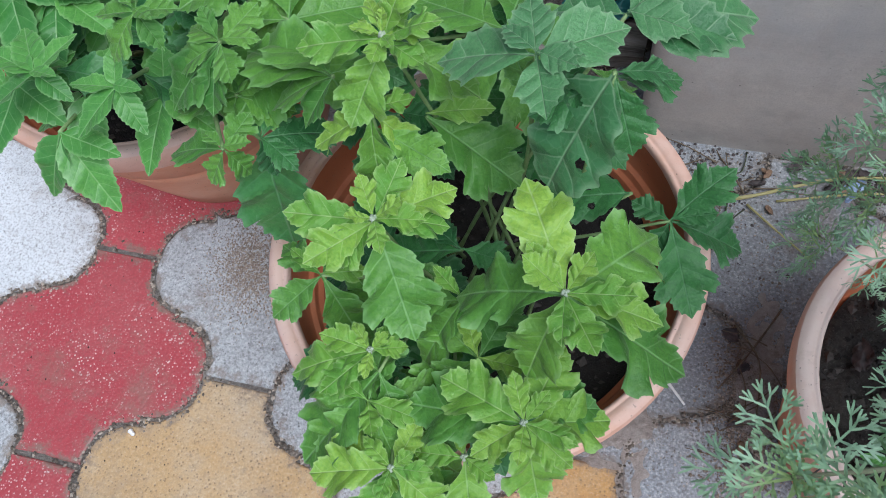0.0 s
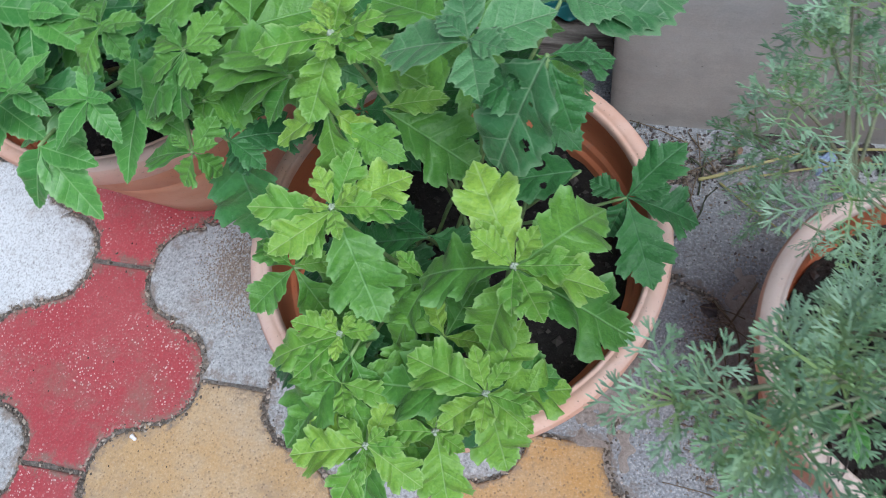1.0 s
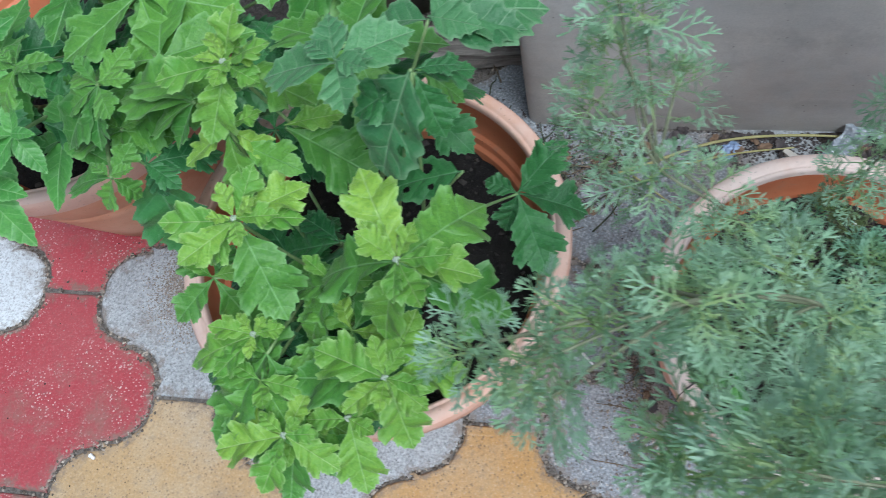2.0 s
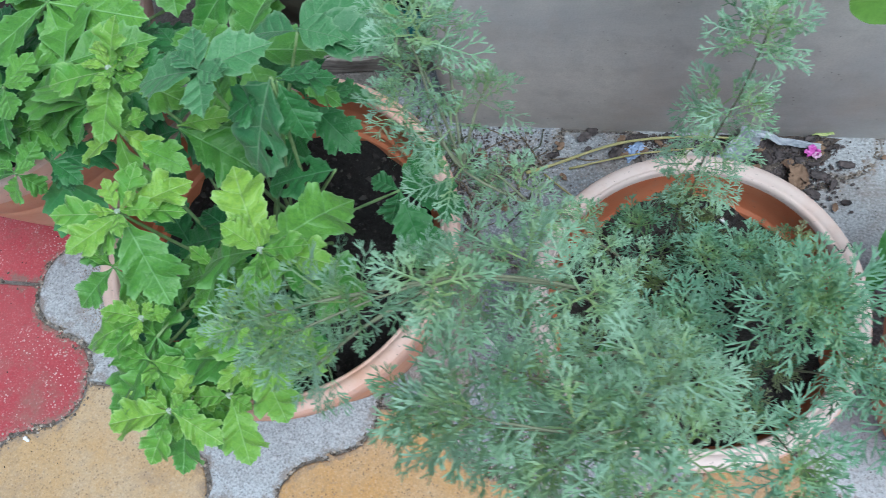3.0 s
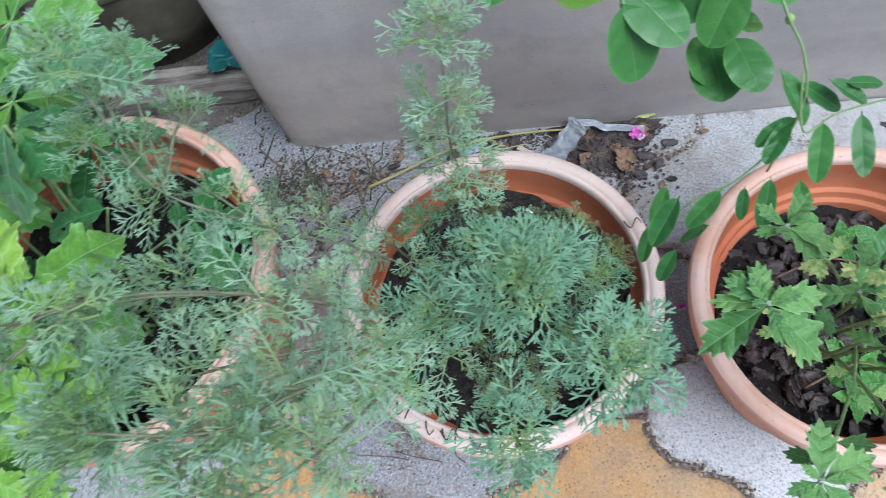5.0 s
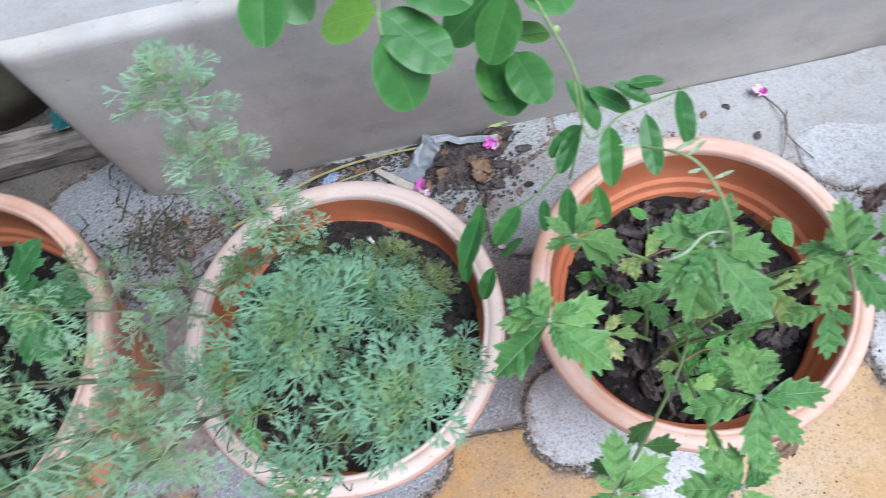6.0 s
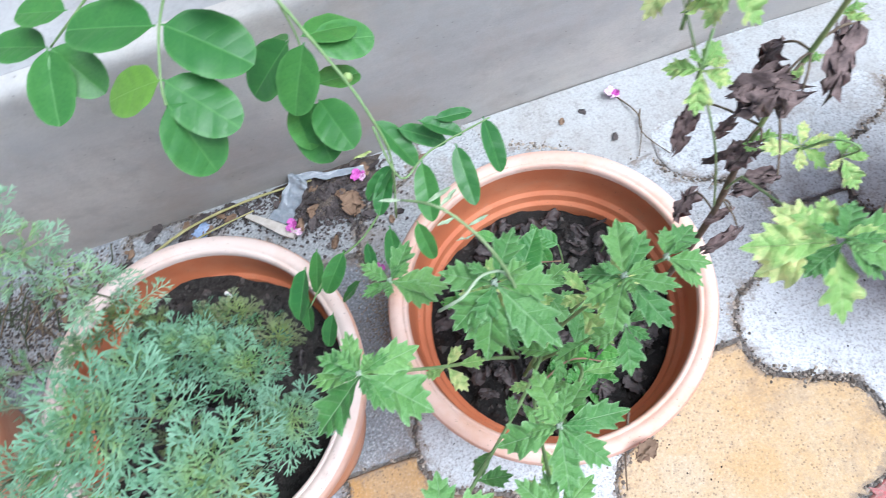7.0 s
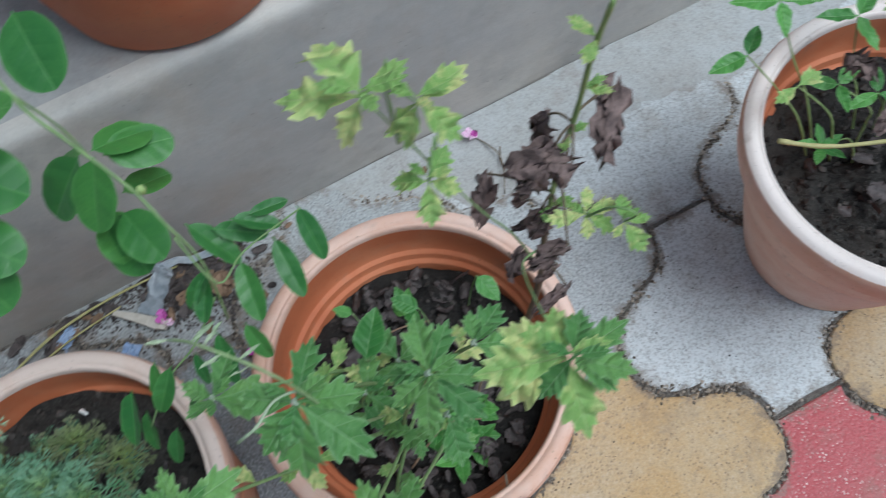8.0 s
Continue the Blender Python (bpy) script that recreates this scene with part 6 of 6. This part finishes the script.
# withered strands draped over the pale rim, and a seedling inside it
for i in range(9):
    a = radians(212 + 6.5 * i + r.uniform(-2, 2))
    ring = lambda q, z, w=0.0: Vector((B[0] + (B[3] - 0.010 + q) * math.cos(a + w), B[1] + (B[3] - 0.010 + q) * math.sin(a + w), z))
    top_z = B[2] + 0.0012
    if i % 3 == 0:
        twig("withered_strand", [ring(-0.020, top_z - 0.012), ring(-0.004, top_z, 0.03), ring(0.011, top_z - 0.012, 0.05), ring(0.014, top_z - 0.040 - 0.02 * r.random(), 0.09)], 0.0009, M_DEAD, "dark withered strand draped over the pot rim", "dead leaf")
    else:
        twig("dry_curl", [ring(-0.006, top_z), ring(0.0, top_z + 0.002, 0.03), ring(0.004, top_z + 0.001, 0.06), ring(-0.002, top_z + 0.002, 0.075)], 0.0008, M_DEAD, "dark dried curl of leaf on the pot rim", "dead leaf")
sprout = thing("seedling", 0.262, -0.404, 0.214, "small dark green seedling with paired leaves in the pot", "plant")
stem(sprout, [(0.270, -0.385, 0.212), (0.262, -0.400, 0.265), (0.257, -0.408, 0.292)], 0.0012, 0.0009, M_STEM)
leafy(r, sprout, SEEDLING, (0.257, -0.408, 0.292), [(60, 0.028, 0), (-75, 0.034, -10), (170, 0.022, -15)], 0)
# dried curls on the pale rim, a dead leaf and a hanging twig on the rim of the sparse pot
twig("dry_curl", [(0.288, -0.466, 0.272), (0.294, -0.475, 0.275), (0.300, -0.465, 0.276), (0.305, -0.473, 0.272)], 0.0008, M_DEAD, "dark dried curl of leaf on the pot rim", "dead leaf")
twig("dry_curl", [(0.317, -0.474, 0.272), (0.323, -0.483, 0.275), (0.329, -0.473, 0.276), (0.334, -0.475, 0.272)], 0.0008, M_DEAD, "dark dried curl of leaf on the pot rim", "dead leaf")
twig("dry_curl", [(0.476, -0.266, 0.272), (0.482, -0.275, 0.275), (0.488, -0.265, 0.276), (0.493, -0.269, 0.272)], 0.0008, M_DEAD, "dark dried curl of leaf on the pot rim", "dead leaf")
twig("bare_twig", [(0.729, -0.476, 0.245), (0.719, -0.505, 0.2), (0.717, -0.536, 0.12)], 0.0013, M_WOOD_STEM, "dry brown stalk hanging over the pot rim")
ob = new("fallen_leaf", DRY[0])
ob.matrix_world = aim(Vector((0.520, -0.045, 0.010)), 258, 4, 0.036, 10, 1.2)
tagged(ob, "curled rust-brown leaf on the litter by the wall", "fallen leaf")
ob = new("fallen_leaf", DRY[1])
ob.matrix_world = aim(Vector((0.743, -0.509, 0.243)), 200, 5, 0.024, 15)
tagged(ob, "curled brown leaf caught on the pot rim", "fallen leaf")
ob = new("fallen_leaf", VARI[2])
ob.matrix_world = aim(Vector((0.535, 0.001, 0.012)), 20, 8, 0.034, 10)
tagged(ob, "yellow-green fallen leaf on the litter by the wall", "fallen leaf")


# grit and crumbs of earth on the paving and along the wall
def crumbs(name, count, area, size, material, label, seed, z=0.0):
    q = random.Random(seed)
    verts, faces = [], []
    for _ in range(count):
        x, y = area(q)
        s = size * q.uniform(0.3, 1.2) ** 1.5
        i, turn = len(verts), q.uniform(0, 6.28)
        for k in range(5):
            a, d = turn + 1.257 * k, s * q.uniform(0.6, 1.3)
            verts.append((x + d * math.cos(a), y + d * math.sin(a), z + s * q.uniform(0.0, 0.35)))
        verts.append((x + s * q.uniform(-0.3, 0.3), y + s * q.uniform(-0.3, 0.3), z + s * q.uniform(0.5, 1.0)))
        faces += [(i + k, i + (k + 1) % 5, i + 5) for k in range(5)]
    tagged(new(name, mesh_of(name, verts, faces, material, False)), label, "grit", kind="stuff")


crumbs("grit", 2600, lambda q: (q.uniform(-0.2, 1.0), min(-0.003, -abs(q.gauss(0, 0.08)))), 0.0014, M_GRIT, "crumbs of earth along the foot of the wall", 1, -0.001)
crumbs("grit", 3200, lambda q: (q.gauss(0.17, 0.06), q.gauss(-0.27, 0.11)), 0.0014, M_GRIT, "crumbs of earth between the pots", 2, -0.001)
crumbs("grit", 1500, lambda q: (q.gauss(-0.36, 0.09), q.gauss(-0.24, 0.05)), 0.0013, M_GRIT, "crumbs of earth beside the wide pot", 5, -0.001)
crumbs("grit", 900, lambda q: (q.uniform(-0.8, 1.5), q.uniform(-0.75, -0.1)), 0.0011, M_SOIL, "dark grit scattered over the paving", 3, -0.0005)
crumbs("leaf_mould", 2600, lambda q: (q.gauss(0.485, 0.040), -abs(q.gauss(0.040, 0.030))), 0.0022, M_DEAD, "dark leaf mould heaped against the wall", 4, 0.003)
crumbs("leaf_mould", 1600, lambda q: (q.gauss(0.33, 0.06), -abs(q.gauss(0.0, 0.022))), 0.0018, M_DEAD, "dark leaf mould along the foot of the wall", 6, 0.0)


crumbs("leaf_mould", 2200, lambda q: (q.gauss(0.06, 0.06), q.gauss(-0.07, 0.05)), 0.0020, M_DEAD, "dark leaf mould beside the plinth corner", 7, 0.001)
crumbs("leaf_mould", 1200, lambda q: (q.gauss(0.205, 0.020), q.gauss(-0.32, 0.07)), 0.0018, M_DUST, "dark leaf mould fallen between the pots", 8, 0.001)
for cx, cy, sx, sy, n in ((0.10, -0.07, 0.05, 0.04, 9), (0.205, -0.32, 0.012, 0.06, 7)):
    for i in range(n):
        ob = new("fallen_leaf", r.choice(DRY if r.random() < 0.4 else DEAD))
        ob.matrix_world = aim(Vector((r.gauss(cx, sx), r.gauss(cy, sy), 0.004)), r.uniform(0, 360), r.uniform(-8, 15), r.uniform(0.010, 0.020), r.uniform(-20, 20))
        tagged(ob, "small dry brown leaf on the paving between pots", "fallen leaf", "leaf litter between the pots")
for i in range(9):
    x, y, a = r.gauss(0.12, 0.06), r.gauss(-0.09, 0.05), r.uniform(0, 3.14)
    d = Vector((math.cos(a), math.sin(a), 0)) * r.uniform(0.02, 0.045)
    o = Vector((x, y, 0.004))
    twig("bare_twig", [o - d, o + Vector((0, 0, 0.006)), o + d], 0.0010, M_WOOD_STEM, "thin dry twig among the litter by the plinth")


for i in range(40):
    x, y, a = r.gauss(0.05, 0.06), r.gauss(-0.02, 0.07), r.uniform(0, 3.14)
    if x > 0.0 and y > -0.03:
        y = -0.03 - abs(r.gauss(0, 0.03))
    d = Vector((math.cos(a), math.sin(a), 0)) * r.uniform(0.015, 0.05)
    o, w = Vector((x, y, 0.004)), Vector((r.uniform(-0.012, 0.012), r.uniform(-0.012, 0.012), 0.005))
    twig("dry_stalk", [o - d, o + w, o + d * 0.5 - w * 0.4, o + d], 0.0012, r.choice((M_MOSS, M_WOOD_STEM)), "dark damp plant stalk lying behind the pot")
for i in range(16):
    x, y, a = r.gauss(0.20, 0.020), r.gauss(-0.32, 0.07), r.uniform(0, 3.14)
    d = Vector((math.cos(a), math.sin(a), 0)) * r.uniform(0.015, 0.04)
    o = Vector((x, y, 0.006))
    twig("bare_twig", [o - d, o + Vector((r.uniform(-0.008, 0.008), 0, 0.008)), o + d], 0.0009, M_WOOD_STEM, "thin bare brown twig between the pots")


# ---- smeared cement along the foot of the plinth, ragged at its outer edge ----
def skim_height(x, y):
    wide = -0.03 + 0.135 * max(0.0, min(1.0, (x - 0.70) / 0.16)) + 0.035 * noise.noise(Vector((x * 9, 0.0, 4.0))) + 0.012 * noise.noise(Vector((x * 40, 0.0, 4.0)))
    edge = max(-1.0, min(1.0, (wide + y) / 0.035))
    return 0.0012 + 0.0030 * edge + 0.0009 * noise.noise(Vector((x * 30, y * 30, 7.0))) + 0.0005 * noise.noise(Vector((x * 80, y * 80, 7.0)))


def dirt_height(x, y):
    wide = 0.085 - 4.2 * abs(x - 0.490) ** 1.6 - 0.10 * math.exp(-((x - 0.462) ** 2 + (y + 0.095) ** 2) / 0.0005) + 0.034 * noise.noise(Vector((x * 26, y * 26, 1.0))) + 0.012 * noise.noise(Vector((x * 70, y * 70, 1.0)))
    edge = max(-1.0, min(1.0, (wide + y) / 0.03))
    return -0.0006 + 0.0042 * edge + 0.0030 * noise.noise(Vector((x * 60, y * 60, 3.0))) * max(0.0, edge)


dirt = new("dirt_patch", grid_mesh("dirt_patch", 0.20, -0.17, 0.66, 0.003, 0.005, dirt_height, M_DIRT))
tagged(dirt, "dark leafy dirt gathered in the angle of paving and wall", "dirt", kind="stuff")


def drift_height(x, y):
    """Trodden earth between two pots, thinning out raggedly to all sides."""
    d = min(math.hypot((x - 0.060) / 0.050, (y + 0.300) / 0.130), math.hypot((x - 0.215) / 0.028, (y + 0.285) / 0.125)) + 0.42 * noise.noise(Vector((x * 24, y * 24, 6.0))) + 0.25 * noise.noise(Vector((x * 75, y * 75, 6.0)))
    edge = max(-1.0, min(1.0, (1.0 - d) / 0.30))
    return -0.0008 + 0.0032 * edge + 0.0022 * noise.noise(Vector((x * 90, y * 90, 9.0))) * max(0.0, edge)


drift = new("dirt_patch", grid_mesh("dirt_patch", -0.01, -0.50, 0.28, -0.12, 0.004, drift_height, M_DRIFT))
tagged(drift, "pinkish brown earth trodden between the pots", "dirt", kind="stuff")


for count, cx, cy, sx, sy, seed, label in ((5200, 0.205, -0.285, 0.020, 0.075, 21, "brown earth crumbs spilt between the pots"), (2600, 0.105, -0.085, 0.045, 0.035, 22, "brown earth crumbs beside the plinth corner"),
                                           (7000, -0.440, -0.285, 0.030, 0.036, 23, "brown earth crumbs beside the large pot"), (1600, 0.520, -0.240, 0.015, 0.045, 24, "brown earth crumbs between two pots")):
    crumbs("spilt_earth", count, lambda q: (q.gauss(cx, sx), q.gauss(cy, sy)), 0.0013, M_DUST, label, seed, 0.0010)
skim = new("cement_skim", grid_mesh("cement_skim", 0.60, -0.19, 1.7, 0.004, 0.008, skim_height, M_SKIM))
tagged(skim, "rough pale cement smeared over the paving beside the plinth", "cement", kind="structure")

# ---- the pavers ----
pavement = thing("pavement", 0.032, -0.428, 0, "interlocking red, ochre, grey and white concrete pavers", "pavement", kind="structure")
PAVER = {c: [paver_mesh(m, i) for i in range(3)] for c, m in (("r", M_RED), ("y", M_YELLOW), ("o", M_ORANGE), ("g", M_GREY), ("w", M_WHITE), ("s", M_SLATE))}
# one string a column, from the plinth outwards
COLUMNS = {-8: "wgyr", -7: "wwyr", -6: "wgyr", -5: "wwyr", -4: "wwgy", -3: "rrry", -2: "ggyr", -1: "ggyr", 0: "ssor", 1: "sssr", 2: "gsor", 3: "gwyr", 4: "wgyr", 5: "wwrr", 6: "wwyr", 7: "wgyr", 8: "ggyr", 9: "gwyr", 10: "ggyr"}
r = random.Random(2)
joints = []
for k, colours in COLUMNS.items():
    for j, c in enumerate(colours + "ry"):
        x = PITCH * k
        y = 0.015 * x + (0.428 if k % 2 == 0 else 0.288) - LONG * j
        m = pose(x, y, r.uniform(-0.0010, 0.0015), r.uniform(-0.4, 0.4), r.uniform(-0.4, 0.4), 0.86 + r.uniform(-0.5, 0.5) + (180 if r.random() < 0.5 else 0))
        part("paver", r.choice(PAVER[c]), pavement, m=m)
        centre = pavement.location.xy + Vector((x, y))
        if -1.2 < centre.x < 1.7 and centre.y > -0.9:
            joints += [centre + p.lerp(q, e) for p, q in zip(OUTLINE, OUTLINE[1:] + OUTLINE[:1]) for e in (0.0, 0.35, 0.7)]

crumbs("grit", 26000, lambda q: q.choice(joints) + Vector((q.gauss(0, 0.0052), q.gauss(0, 0.0052))), 0.0023, M_JOINT, "sandy crumbs lying in the paving joints", 12, -0.0012)
